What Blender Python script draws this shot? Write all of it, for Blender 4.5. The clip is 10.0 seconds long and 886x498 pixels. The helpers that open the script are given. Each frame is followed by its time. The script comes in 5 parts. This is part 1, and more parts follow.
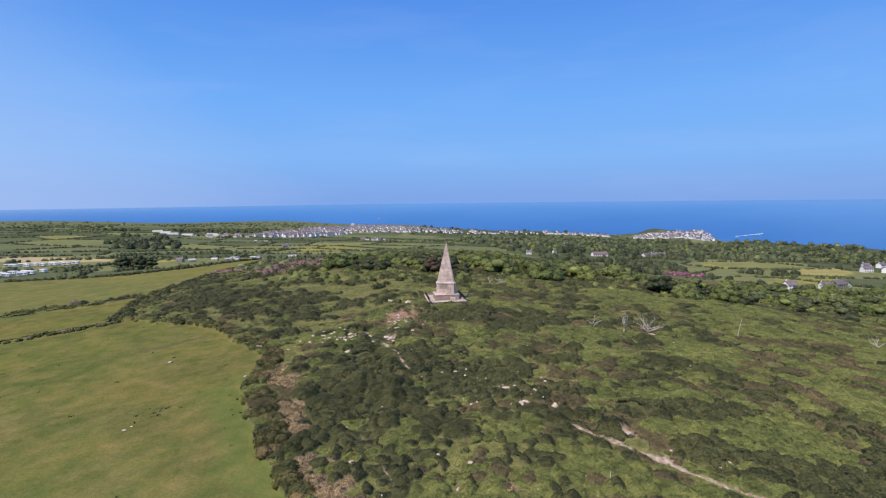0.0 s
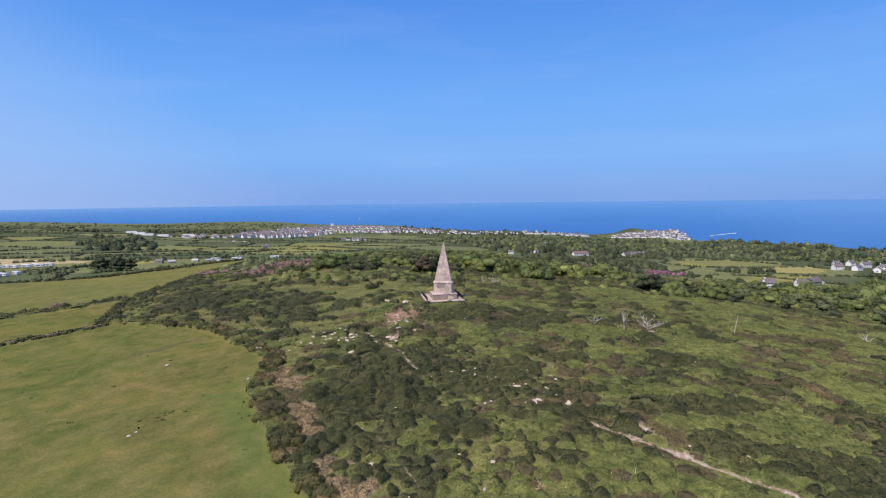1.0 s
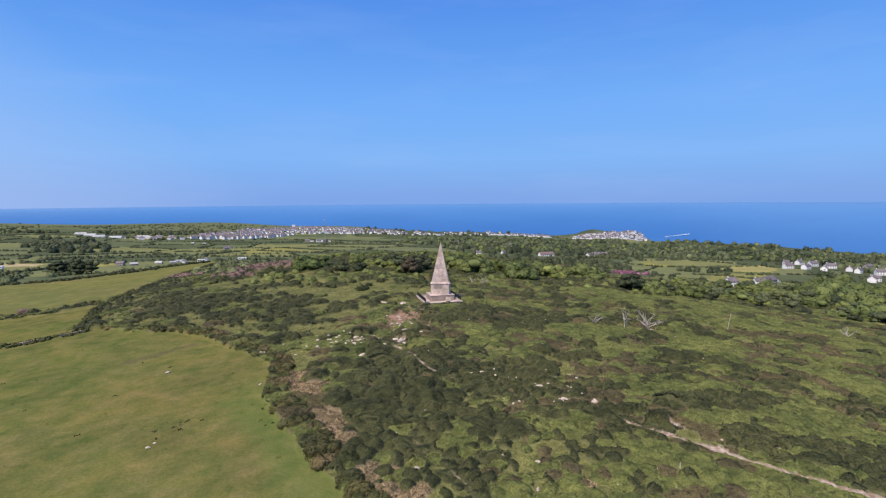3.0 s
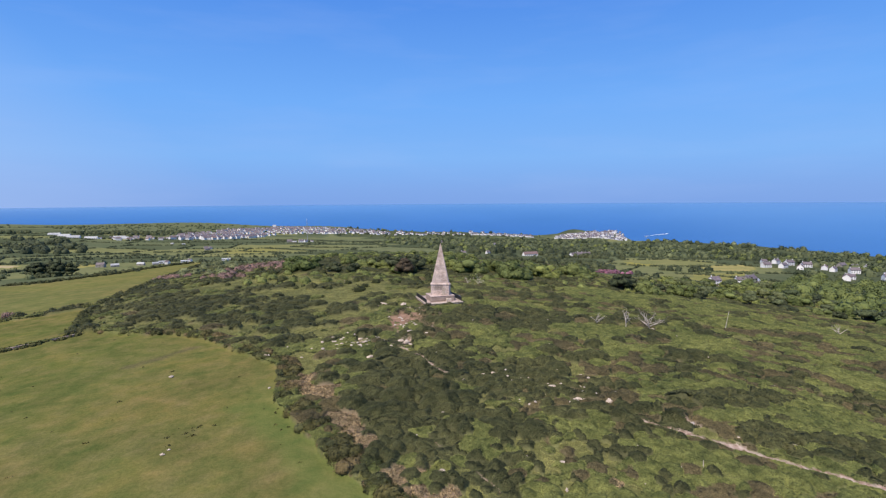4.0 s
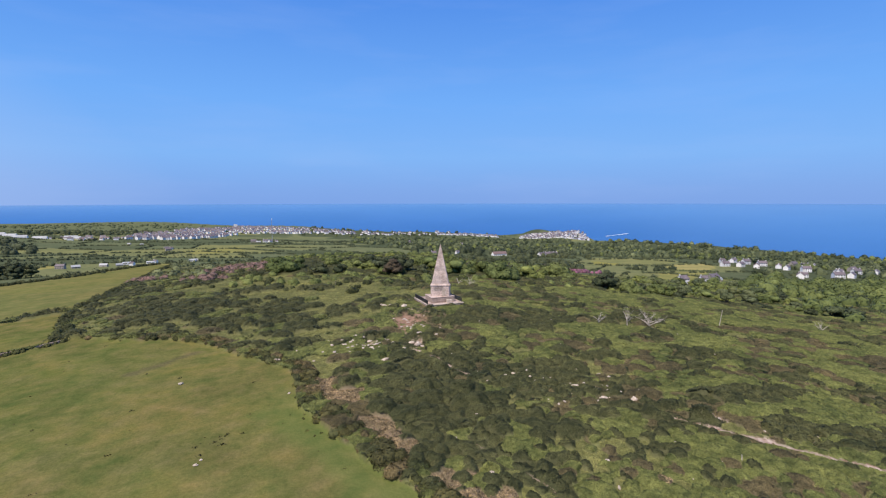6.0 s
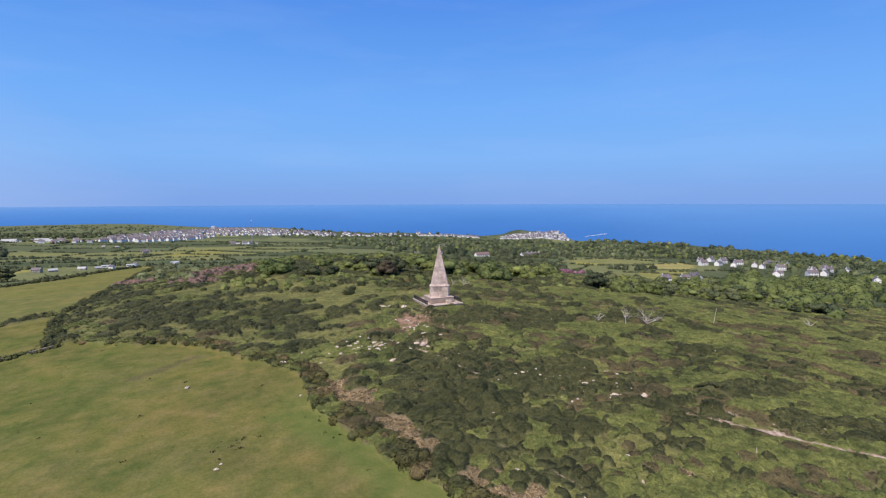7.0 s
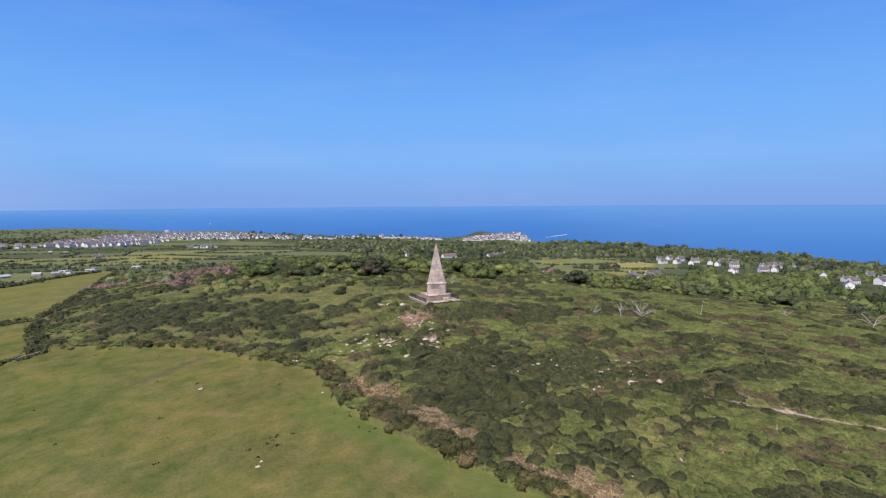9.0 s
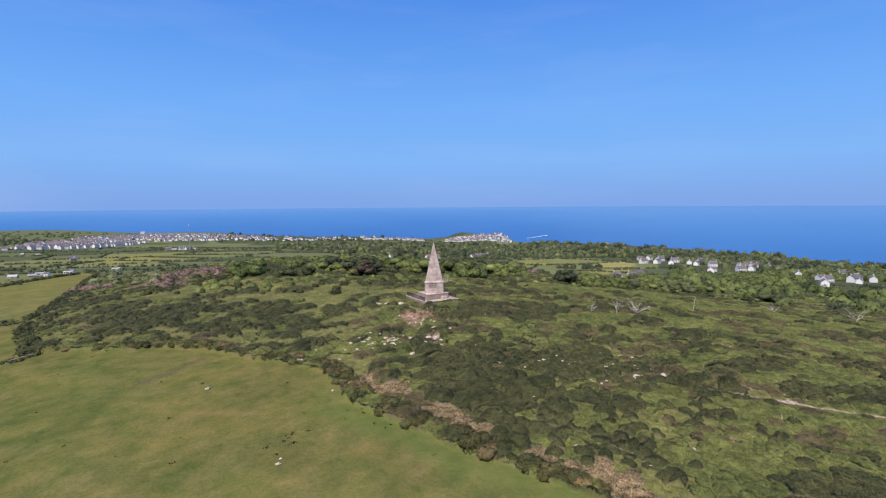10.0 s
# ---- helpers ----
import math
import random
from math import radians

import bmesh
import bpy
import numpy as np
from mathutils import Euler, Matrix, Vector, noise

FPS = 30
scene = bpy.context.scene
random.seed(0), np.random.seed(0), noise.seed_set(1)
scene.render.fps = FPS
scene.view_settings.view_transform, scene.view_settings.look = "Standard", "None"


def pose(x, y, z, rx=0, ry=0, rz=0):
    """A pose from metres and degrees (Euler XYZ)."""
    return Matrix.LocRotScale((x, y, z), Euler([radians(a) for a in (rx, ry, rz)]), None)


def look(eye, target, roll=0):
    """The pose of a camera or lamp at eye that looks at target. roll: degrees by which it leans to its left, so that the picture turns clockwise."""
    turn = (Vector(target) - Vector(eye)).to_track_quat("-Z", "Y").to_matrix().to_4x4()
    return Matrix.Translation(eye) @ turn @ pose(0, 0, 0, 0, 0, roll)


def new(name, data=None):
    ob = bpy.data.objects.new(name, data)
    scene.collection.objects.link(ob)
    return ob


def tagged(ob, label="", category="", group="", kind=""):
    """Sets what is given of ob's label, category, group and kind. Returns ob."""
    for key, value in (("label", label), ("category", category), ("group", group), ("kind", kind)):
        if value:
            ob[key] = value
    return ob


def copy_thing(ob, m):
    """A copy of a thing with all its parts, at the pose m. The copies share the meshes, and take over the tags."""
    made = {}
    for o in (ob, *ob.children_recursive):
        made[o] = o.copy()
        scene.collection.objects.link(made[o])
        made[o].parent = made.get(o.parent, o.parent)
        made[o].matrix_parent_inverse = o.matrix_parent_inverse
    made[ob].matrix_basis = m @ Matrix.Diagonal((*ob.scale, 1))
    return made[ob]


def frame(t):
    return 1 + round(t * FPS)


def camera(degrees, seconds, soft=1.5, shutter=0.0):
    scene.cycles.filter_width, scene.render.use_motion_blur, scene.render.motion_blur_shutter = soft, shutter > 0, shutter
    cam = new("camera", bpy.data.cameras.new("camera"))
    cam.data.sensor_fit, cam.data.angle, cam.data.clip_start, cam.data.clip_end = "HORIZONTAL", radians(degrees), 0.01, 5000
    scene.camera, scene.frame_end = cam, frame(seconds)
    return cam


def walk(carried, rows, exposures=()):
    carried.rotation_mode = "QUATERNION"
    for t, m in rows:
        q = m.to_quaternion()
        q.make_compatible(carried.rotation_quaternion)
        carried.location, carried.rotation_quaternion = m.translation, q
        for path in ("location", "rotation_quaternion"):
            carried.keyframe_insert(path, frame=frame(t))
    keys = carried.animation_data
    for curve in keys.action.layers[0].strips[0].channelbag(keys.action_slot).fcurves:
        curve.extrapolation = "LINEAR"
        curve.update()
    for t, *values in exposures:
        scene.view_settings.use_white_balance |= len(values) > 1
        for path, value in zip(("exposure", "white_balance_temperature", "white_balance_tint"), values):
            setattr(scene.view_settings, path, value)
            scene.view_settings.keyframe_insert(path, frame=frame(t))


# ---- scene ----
cam = camera(81.7, 10.0, soft=1.2)
PATH = [
    (0, (-0.29, 0.986, 28.346), (-0.283, 2.977, 28.153), -0.7),
    (0.5, (-2.895, 1.401, 28.313), (-2.851, 3.391, 28.12), -0.6),
    (1, (-5.535, 1.755, 28.055), (-5.447, 3.744, 27.862), -0.7),
    (1.5, (-8.009, 1.978, 27.955), (-7.883, 3.965, 27.764), -0.7),
    (2, (-10.634, 2.352, 27.953), (-10.469, 4.336, 27.761), -0.6),
    (2.5, (-13.105, 2.666, 27.976), (-12.904, 4.647, 27.785), -0.5),
    (4, (-20.966, 4.014, 28.282), (-20.658, 5.981, 28.091), -0.4),
    (4.5, (-23.462, 4.508, 28.407), (-23.118, 6.469, 28.215), -0.3),
    (5, (-26.058, 5.066, 28.534), (-25.678, 7.02, 28.341), -0.2),
    (5.5, (-28.559, 5.597, 28.663), (-28.147, 7.545, 28.47), -0.1),
    (7, (-36.662, 6.937, 28.666), (-36.139, 8.858, 28.477), -0.2),
    (7.5, (-39.211, 7.329, 28.525), (-38.652, 9.24, 28.339), -0.2),
    (8, (-42.02, 7.802, 28.274), (-41.425, 9.702, 28.089), -0.2),
    (8.5, (-44.442, 8.264, 27.954), (-43.812, 10.153, 27.772), -0.3),
    (9, (-47.004, 8.805, 27.543), (-46.335, 10.682, 27.362), -0.4),
    (9.5, (-49.409, 9.252, 27.165), (-48.703, 11.115, 26.985), -0.5),
    (10, (-51.879, 9.791, 26.997), (-51.14, 11.641, 26.82), -0.4),
]
walk(cam, [(t, look(eye, target, roll)) for t, eye, target, roll in PATH])

# ---- world, sun, exposure ----
SUN_AZ, SUN_EL = 222.0, 56.0      # compass degrees from +y clockwise, and height
sky_world = bpy.data.worlds.new("sky")
scene.world = sky_world
sky_world.use_nodes = True
wn, wl = sky_world.node_tree.nodes, sky_world.node_tree.links
sky = wn.new("ShaderNodeTexSky")
sky.sky_type, sky.sun_disc = "NISHITA", False
sky.sun_elevation, sky.sun_rotation = radians(SUN_EL), radians(SUN_AZ)
sky.altitude, sky.air_density, sky.dust_density, sky.ozone_density = 100, 1.0, 0.3, 3.0
sky_dim = wn.new("ShaderNodeVectorMath")
sky_dim.operation = "SCALE"
sky_dim.inputs["Scale"].default_value = 0.10
wl.new(sky.outputs["Color"], sky_dim.inputs[0])
# clear seaside sky: its blue deepens from the hazy horizon to the zenith
way = wn.new("ShaderNodeTexCoord")
split = wn.new("ShaderNodeSeparateXYZ")
wl.new(way.outputs["Generated"], split.inputs[0])
depth = wn.new("ShaderNodeValToRGB")
SKY_STOPS = [(0.0, (0.192, 0.372, 0.815)), (0.02, (0.198, 0.388, 0.835)), (0.08, (0.212, 0.462, 0.935)), (0.18, (0.165, 0.425, 0.960)), (0.36, (0.085, 0.280, 0.840)), (1.0, (0.050, 0.150, 0.480))]
while len(depth.color_ramp.elements) < len(SKY_STOPS):
    depth.color_ramp.elements.new(0.5)
for stop, (place, tone) in zip(depth.color_ramp.elements, SKY_STOPS):
    stop.position, stop.color = place, (*tone, 1)
wl.new(split.outputs["Z"], depth.inputs["Fac"])
sky_mix = wn.new("ShaderNodeMix")
sky_mix.data_type = "RGBA"
sky_mix.inputs[0].default_value = 0.05
# the low sky is paler and hazier towards the west
west = wn.new("ShaderNodeVectorMath")
west.operation = "DOT_PRODUCT"
west.inputs[1].default_value = (math.sin(radians(-75)), math.cos(radians(-75)), -0.9)
wl.new(way.outputs["Generated"], west.inputs[0])
span = wn.new("ShaderNodeMapRange")
span.inputs["From Min"].default_value, span.inputs["From Max"].default_value, span.inputs["To Max"].default_value = 0.45, 0.95, 0.8
wl.new(west.outputs["Value"], span.inputs["Value"])
pale = wn.new("ShaderNodeMix")
pale.data_type = "RGBA"
pale.inputs[7].default_value = (0.42, 0.58, 0.94, 1)
wl.new(span.outputs["Result"], pale.inputs[0])
wl.new(depth.outputs["Color"], pale.inputs[6])
stretch = wn.new("ShaderNodeVectorMath")
stretch.operation = "MULTIPLY"
stretch.inputs[1].default_value = (2.2, 2.2, 13.0)
wl.new(way.outputs["Generated"], stretch.inputs[0])
wisps = wn.new("ShaderNodeTexNoise")
wisps.inputs["Scale"].default_value, wisps.inputs["Detail"].default_value, wisps.inputs["Roughness"].default_value = 1.5, 6, 0.55
wl.new(stretch.outputs[0], wisps.inputs["Vector"])
thin = wn.new("ShaderNodeMapRange")
thin.inputs["From Min"].default_value, thin.inputs["From Max"].default_value, thin.inputs["To Max"].default_value = 0.50, 0.80, 0.14
wl.new(wisps.outputs["Fac"], thin.inputs["Value"])
veil = wn.new("ShaderNodeMix")
veil.data_type = "RGBA"
veil.inputs[7].default_value = (0.42, 0.56, 0.95, 1)
wl.new(thin.outputs["Result"], veil.inputs[0])
wl.new(pale.outputs[2], veil.inputs[6])
wl.new(veil.outputs[2], sky_mix.inputs[6])
wl.new(sky_dim.outputs[0], sky_mix.inputs[7])
wl.new(sky_mix.outputs[2], wn["Background"].inputs["Color"])
wn["Background"].inputs["Strength"].default_value = 1.0
sun = new("sun", bpy.data.lights.new("sun", "SUN"))
sun.data.energy, sun.data.angle, sun.data.color = 5.0, radians(0.5), (1.0, 0.90, 0.77)
sun_way = Vector((math.sin(radians(SUN_AZ)) * math.cos(radians(SUN_EL)), math.cos(radians(SUN_AZ)) * math.cos(radians(SUN_EL)), math.sin(radians(SUN_EL))))
sun.matrix_world = look(sun_way * 300, (0, 0, 0))
scene.view_settings.exposure = 0.0


# ---- materials ----
def ramp_node(nt, src, stops):
    r = nt.nodes.new("ShaderNodeValToRGB")
    while len(r.color_ramp.elements) < len(stops):
        r.color_ramp.elements.new(0.5)
    for e, (p, c) in zip(r.color_ramp.elements, stops):
        e.position, e.color = p, (*c, 1)
    nt.links.new(src, r.inputs["Fac"])
    return r.outputs["Color"]


def noise_node(nt, scale, detail=4, rough=0.6, offset=0.0):
    geo = nt.nodes.new("ShaderNodeNewGeometry")
    n = nt.nodes.new("ShaderNodeTexNoise")
    n.inputs["Scale"].default_value, n.inputs["Detail"].default_value, n.inputs["Roughness"].default_value = scale, detail, rough
    src = geo.outputs["Position"]
    if offset:
        m = nt.nodes.new("ShaderNodeVectorMath")
        m.inputs[1].default_value = (offset, offset * 0.7, offset * 0.3)
        nt.links.new(src, m.inputs[0])
        src = m.outputs[0]
    nt.links.new(src, n.inputs["Vector"])
    return n.outputs["Fac"]


def mix_node(nt, fac, a, b, mode="MIX"):
    m = nt.nodes.new("ShaderNodeMix")
    m.data_type, m.blend_type = "RGBA", mode
    for sock, v in ((m.inputs[0], fac), (m.inputs[6], a), (m.inputs[7], b)):
        if isinstance(v, (int, float)):
            sock.default_value = v
        elif isinstance(v, tuple):
            sock.default_value = (*v, 1)
        else:
            nt.links.new(v, sock)
    return m.outputs[2]


def attr_node(nt, name):
    a = nt.nodes.new("ShaderNodeAttribute")
    a.attribute_name = name
    return a.outputs["Fac"]


def base_mat(name, rough=0.8, spec=0.3):
    m = bpy.data.materials.new(name)
    m.use_nodes = True
    b = m.node_tree.nodes["Principled BSDF"]
    b.inputs["Roughness"].default_value, b.inputs["Specular IOR Level"].default_value = rough, spec
    return m, m.node_tree, b


def bump_node(nt, bsdf, src, dist, strength=0.6):
    b = nt.nodes.new("ShaderNodeBump")
    b.inputs["Strength"].default_value, b.inputs["Distance"].default_value = strength, dist
    nt.links.new(src, b.inputs["Height"])
    nt.links.new(b.outputs["Normal"], bsdf.inputs["Normal"])


def leaf_mat(name, stops, patch=0.12, rough=0.65, see=0.12, relief=0.35):
    """Foliage: every leaf its own tone, with broad patches over it."""
    m, nt, b = base_mat(name, rough, 0.1)
    geo = nt.nodes.new("ShaderNodeNewGeometry")
    leaf = ramp_node(nt, geo.outputs["Random Per Island"], stops)
    broad = ramp_node(nt, noise_node(nt, patch, 3), [(0.3, (0.62, 0.66, 0.6)), (0.7, (1.25, 1.18, 1.0))])
    col = mix_node(nt, 1.0, leaf, broad, "MULTIPLY")
    clump = ramp_node(nt, noise_node(nt, patch * 5, 2, offset=17.0), [(0.35, (0.72, 0.74, 0.72)), (0.65, (1.25, 1.22, 1.15))])
    col = mix_node(nt, 1.0, col, clump, "MULTIPLY")
    fine = noise_node(nt, 0.95, 4, 0.7, offset=41.0)
    col = mix_node(nt, 1.0, col, ramp_node(nt, fine, [(0.34, (0.72, 0.74, 0.72)), (0.5, (1, 1, 1)), (0.68, (1.2, 1.19, 1.15))]), "MULTIPLY")
    bump_node(nt, b, fine, 0.9, relief)
    info = nt.nodes.new("ShaderNodeObjectInfo")
    own = ramp_node(nt, info.outputs["Random"], [(0.0, (0.75, 0.8, 0.75)), (0.5, (1, 1, 1)), (1.0, (1.16, 1.13, 0.98))])
    col = mix_node(nt, 1.0, col, own, "MULTIPLY")
    nt.links.new(col, b.inputs["Base Color"])
    if see:
        tr = nt.nodes.new("ShaderNodeBsdfTranslucent")
        nt.links.new(col, tr.inputs["Color"])
        mx = nt.nodes.new("ShaderNodeMixShader")
        mx.inputs[0].default_value = see
        nt.links.new(b.outputs[0], mx.inputs[1])
        nt.links.new(tr.outputs[0], mx.inputs[2])
        nt.links.new(mx.outputs[0], nt.nodes["Material Output"].inputs["Surface"])
    return m


def plain_mat(name, lo, hi, scale=1.0, rough=0.8, spec=0.3, bump=0.0, fine=0.0, metal=0.0):
    m, nt, b = base_mat(name, rough, spec)
    col = ramp_node(nt, noise_node(nt, scale, 5), [(0.3, lo), (0.7, hi)])
    if fine:
        g = ramp_node(nt, noise_node(nt, fine, 3, offset=9.0), [(0.35, (0.75, 0.75, 0.75)), (0.65, (1.12, 1.12, 1.12))])
        col = mix_node(nt, 1.0, col, g, "MULTIPLY")
    info = nt.nodes.new("ShaderNodeObjectInfo")
    own = ramp_node(nt, info.outputs["Random"], [(0.0, (0.88, 0.88, 0.9)), (1.0, (1.08, 1.06, 1.04))])
    nt.links.new(mix_node(nt, 1.0, col, own, "MULTIPLY"), b.inputs["Base Color"])
    b.inputs["Metallic"].default_value = metal
    if bump:
        bump_node(nt, b, noise_node(nt, fine or scale * 4, 4), bump)
    return m


def ground_mat():
    """Soil and litter, pasture, bare paths and far fields, chosen by what grows where."""
    m, nt, b = base_mat("ground_cover", 0.95, 0.0)
    litter = ramp_node(nt, noise_node(nt, 0.6, 6), [(0.3, (0.070, 0.066, 0.028)), (0.5, (0.110, 0.098, 0.045)), (0.7, (0.16, 0.138, 0.070))])
    n1, n2, n3 = noise_node(nt, 0.035, 4), noise_node(nt, 0.22, 5, offset=31.0), noise_node(nt, 2.2, 4, offset=5.0)
    past = ramp_node(nt, n2, [(0.28, (0.098, 0.115, 0.036)), (0.5, (0.144, 0.137, 0.047)), (0.72, (0.186, 0.158, 0.065))])
    past = mix_node(nt, 1.0, past, ramp_node(nt, n1, [(0.35, (0.90, 1.0, 0.9)), (0.65, (1.08, 1.0, 1.0))]), "MULTIPLY")
    past = mix_node(nt, 1.0, past, ramp_node(nt, n3, [(0.3, (0.8, 0.82, 0.8)), (0.7, (1.12, 1.1, 1.1))]), "MULTIPLY")
    past = mix_node(nt, 1.0, past, ramp_node(nt, noise_node(nt, 0.09, 3, offset=71.0), [(0.36, (0.78, 0.84, 0.82)), (0.5, (1.0, 1.0, 1.0)), (0.68, (1.1, 1.05, 0.98))]), "MULTIPLY")
    past = mix_node(nt, 1.0, past, ramp_node(nt, noise_node(nt, 0.42, 4, offset=87.0), [(0.3, (0.80, 0.86, 0.80)), (0.5, (1, 1, 1)), (0.7, (1.14, 1.08, 1.06))]), "MULTIPLY")
    past = mix_node(nt, attr_node(nt, "lush"), past, ramp_node(nt, n2, [(0.3, (0.088, 0.128, 0.034)), (0.7, (0.150, 0.172, 0.048))]))
    past = mix_node(nt, attr_node(nt, "worn"), past, ramp_node(nt, n3, [(0.3, (0.080, 0.068, 0.040)), (0.7, (0.125, 0.105, 0.058))]))
    bare = ramp_node(nt, noise_node(nt, 1.3, 6), [(0.35, (0.24, 0.145, 0.100)), (0.7, (0.60, 0.48, 0.39))])
    # field tones carry distance haze in their colour: greyed, with blue added
    far = ramp_node(nt, attr_node(nt, "tone"), [(0.0, (0.078, 0.092, 0.054)), (0.35, (0.118, 0.136, 0.078)), (0.6, (0.152, 0.166, 0.088)),
                                                (0.82, (0.205, 0.204, 0.090)), (0.92, (0.275, 0.248, 0.080)), (1.0, (0.42, 0.34, 0.22))])
    far = mix_node(nt, 1.0, far, ramp_node(nt, n2, [(0.3, (0.85, 0.87, 0.85)), (0.7, (1.1, 1.08, 1.05))]), "MULTIPLY")
    far = mix_node(nt, 1.0, far, ramp_node(nt, noise_node(nt, 0.045, 5, offset=53.0), [(0.32, (0.80, 0.86, 0.82)), (0.68, (1.16, 1.10, 1.05))]), "MULTIPLY")
    far = mix_node(nt, 1.0, far, ramp_node(nt, noise_node(nt, 0.9, 4, offset=23.0), [(0.3, (0.86, 0.88, 0.86)), (0.7, (1.12, 1.10, 1.08))]), "MULTIPLY")
    plants = nt.nodes.new("ShaderNodeAttribute")
    plants.attribute_name = "cover"
    grown = mix_node(nt, 1.0, plants.outputs["Color"], ramp_node(nt, noise_node(nt, 1.4, 5, offset=3.0), [(0.3, (0.6, 0.6, 0.6)), (0.7, (1.1, 1.08, 1.05))]), "MULTIPLY")
    litter = mix_node(nt, 0.75, litter, grown)
    col = mix_node(nt, attr_node(nt, "far"), litter, far)
    col = mix_node(nt, attr_node(nt, "pasture"), col, past)
    earth = ramp_node(nt, noise_node(nt, 0.9, 6, offset=13.0), [(0.3, (0.19, 0.110, 0.075)), (0.7, (0.36, 0.235, 0.165))])
    bare = mix_node(nt, attr_node(nt, "earth"), bare, earth)
    col = mix_node(nt, attr_node(nt, "bare"), col, bare)
    nt.links.new(col, b.inputs["Base Color"])
    bump_node(nt, b, n3, 0.25, 0.5)
    return m


def sea_mat():
    m, nt, b = base_mat("sea_water", 0.14, 0.32)
    col = ramp_node(nt, noise_node(nt, 0.0016, 3), [(0.35, (0.018, 0.090, 0.275)), (0.65, (0.026, 0.108, 0.315))])
    nt.links.new(col, b.inputs["Base Color"])
    return m


GROUND, SEA = ground_mat(), sea_mat()
BRACKEN = leaf_mat("bracken_fronds", [(0.0, (0.149, 0.161, 0.060)), (0.5, (0.182, 0.196, 0.073)), (1.0, (0.215, 0.231, 0.086))])
GORSE = leaf_mat("gorse_spines", [(0.0, (0.072, 0.076, 0.039)), (0.5, (0.088, 0.093, 0.047)), (1.0, (0.104, 0.110, 0.055))])
HEATHER = leaf_mat("heather_twigs", [(0.0, (0.144, 0.115, 0.070)), (0.5, (0.176, 0.140, 0.085)), (1.0, (0.208, 0.165, 0.100))])
ROUGH_GRASS = leaf_mat("rough_grass", [(0.0, (0.167, 0.168, 0.067)), (0.5, (0.204, 0.205, 0.082)), (1.0, (0.241, 0.242, 0.097))])
DEAD_FERN = leaf_mat("dead_bracken", [(0.0, (0.246, 0.177, 0.123)), (0.5, (0.410, 0.295, 0.205)), (1.0, (0.574, 0.413, 0.287))])
BRAMBLE = leaf_mat("bramble_leaves", [(0.0, (0.085, 0.080, 0.040)), (0.5, (0.104, 0.098, 0.049)), (1.0, (0.123, 0.116, 0.058))])
COPPER_LEAF = leaf_mat("copper_leaves", [(0.0, (0.107, 0.082, 0.069)), (0.5, (0.125, 0.095, 0.080)), (1.0, (0.143, 0.108, 0.091))], 0.03)
OAK = leaf_mat("oak_leaves", [(0.0, (0.151, 0.176, 0.072)), (0.5, (0.180, 0.210, 0.086)), (1.0, (0.209, 0.244, 0.100))], 0.03)
DARK_LEAF = leaf_mat("holm_oak_leaves", [(0.0, (0.074, 0.088, 0.057)), (0.5, (0.086, 0.102, 0.066)), (1.0, (0.098, 0.116, 0.075))], 0.03)
# leaf green made greyer and bluer: the haze of distance is put into it
HAZED_LEAF = leaf_mat("hazed_tree_leaves", [(0.0, (0.139, 0.158, 0.095)), (0.5, (0.162, 0.184, 0.110)), (1.0, (0.185, 0.210, 0.125))], 0.012)
HEATH_BLOOM = leaf_mat("rhododendron_bloom", [(0.0, (0.211, 0.142, 0.148)), (0.5, (0.245, 0.165, 0.172)), (1.0, (0.279, 0.188, 0.196))])
PURPLE_BLOOM = leaf_mat("purple_bloom", [(0.0, (0.15, 0.10, 0.12)), (0.5, (0.26, 0.13, 0.23)), (1.0, (0.38, 0.17, 0.34))])
BARK = plain_mat("bark", (0.06, 0.05, 0.035), (0.14, 0.115, 0.085), 2.0, 0.9)
DEAD_WOOD = plain_mat("bleached_wood", (0.38, 0.32, 0.265), (0.66, 0.58, 0.50), 1.5, 0.85)
GRANITE = plain_mat("granite_blocks", (0.37, 0.275, 0.230), (0.68, 0.55, 0.485), 0.75, 0.85, 0.3, 0.03, 3.0)
GRANITE_DARK = plain_mat("weathered_granite", (0.27, 0.205, 0.165), (0.47, 0.375, 0.31), 0.8, 0.9, 0.25, 0.04, 4.0)
JOINT = plain_mat("mortar_joint", (0.20, 0.16, 0.13), (0.30, 0.25, 0.2), 2.0, 0.95)
BOULDER = plain_mat("pale_boulder", (0.40, 0.32, 0.25), (0.68, 0.58, 0.48), 1.2, 0.9, 0.2, 0.05, 5.0)
IRON = plain_mat("black_iron", (0.015, 0.015, 0.016), (0.04, 0.038, 0.036), 3.0, 0.5, 0.5)
RENDER_WALL = plain_mat("white_rendered_wall", (0.80, 0.77, 0.75), (0.90, 0.88, 0.86), 0.3, 0.85)
STONE_WALL = plain_mat("stone_house_wall", (0.24, 0.215, 0.19), (0.42, 0.38, 0.335), 0.5, 0.9)
SLATE = plain_mat("slate_roof", (0.115, 0.092, 0.098), (0.21, 0.172, 0.178), 0.4, 0.6, 0.4)
RED_TILE = plain_mat("brown_tile_roof", (0.17, 0.115, 0.105), (0.27, 0.185, 0.17), 0.4, 0.8)
PALE_ROOF = plain_mat("pale_sheet_roof", (0.30, 0.31, 0.31), (0.46, 0.46, 0.46), 0.2, 0.55, 0.4)
PANE = plain_mat("window_glass", (0.02, 0.025, 0.03), (0.05, 0.06, 0.07), 1.0, 0.08, 0.6)
WHITE_PAINT = plain_mat("white_paint", (0.74, 0.74, 0.73), (0.84, 0.84, 0.83), 1.0, 0.5)
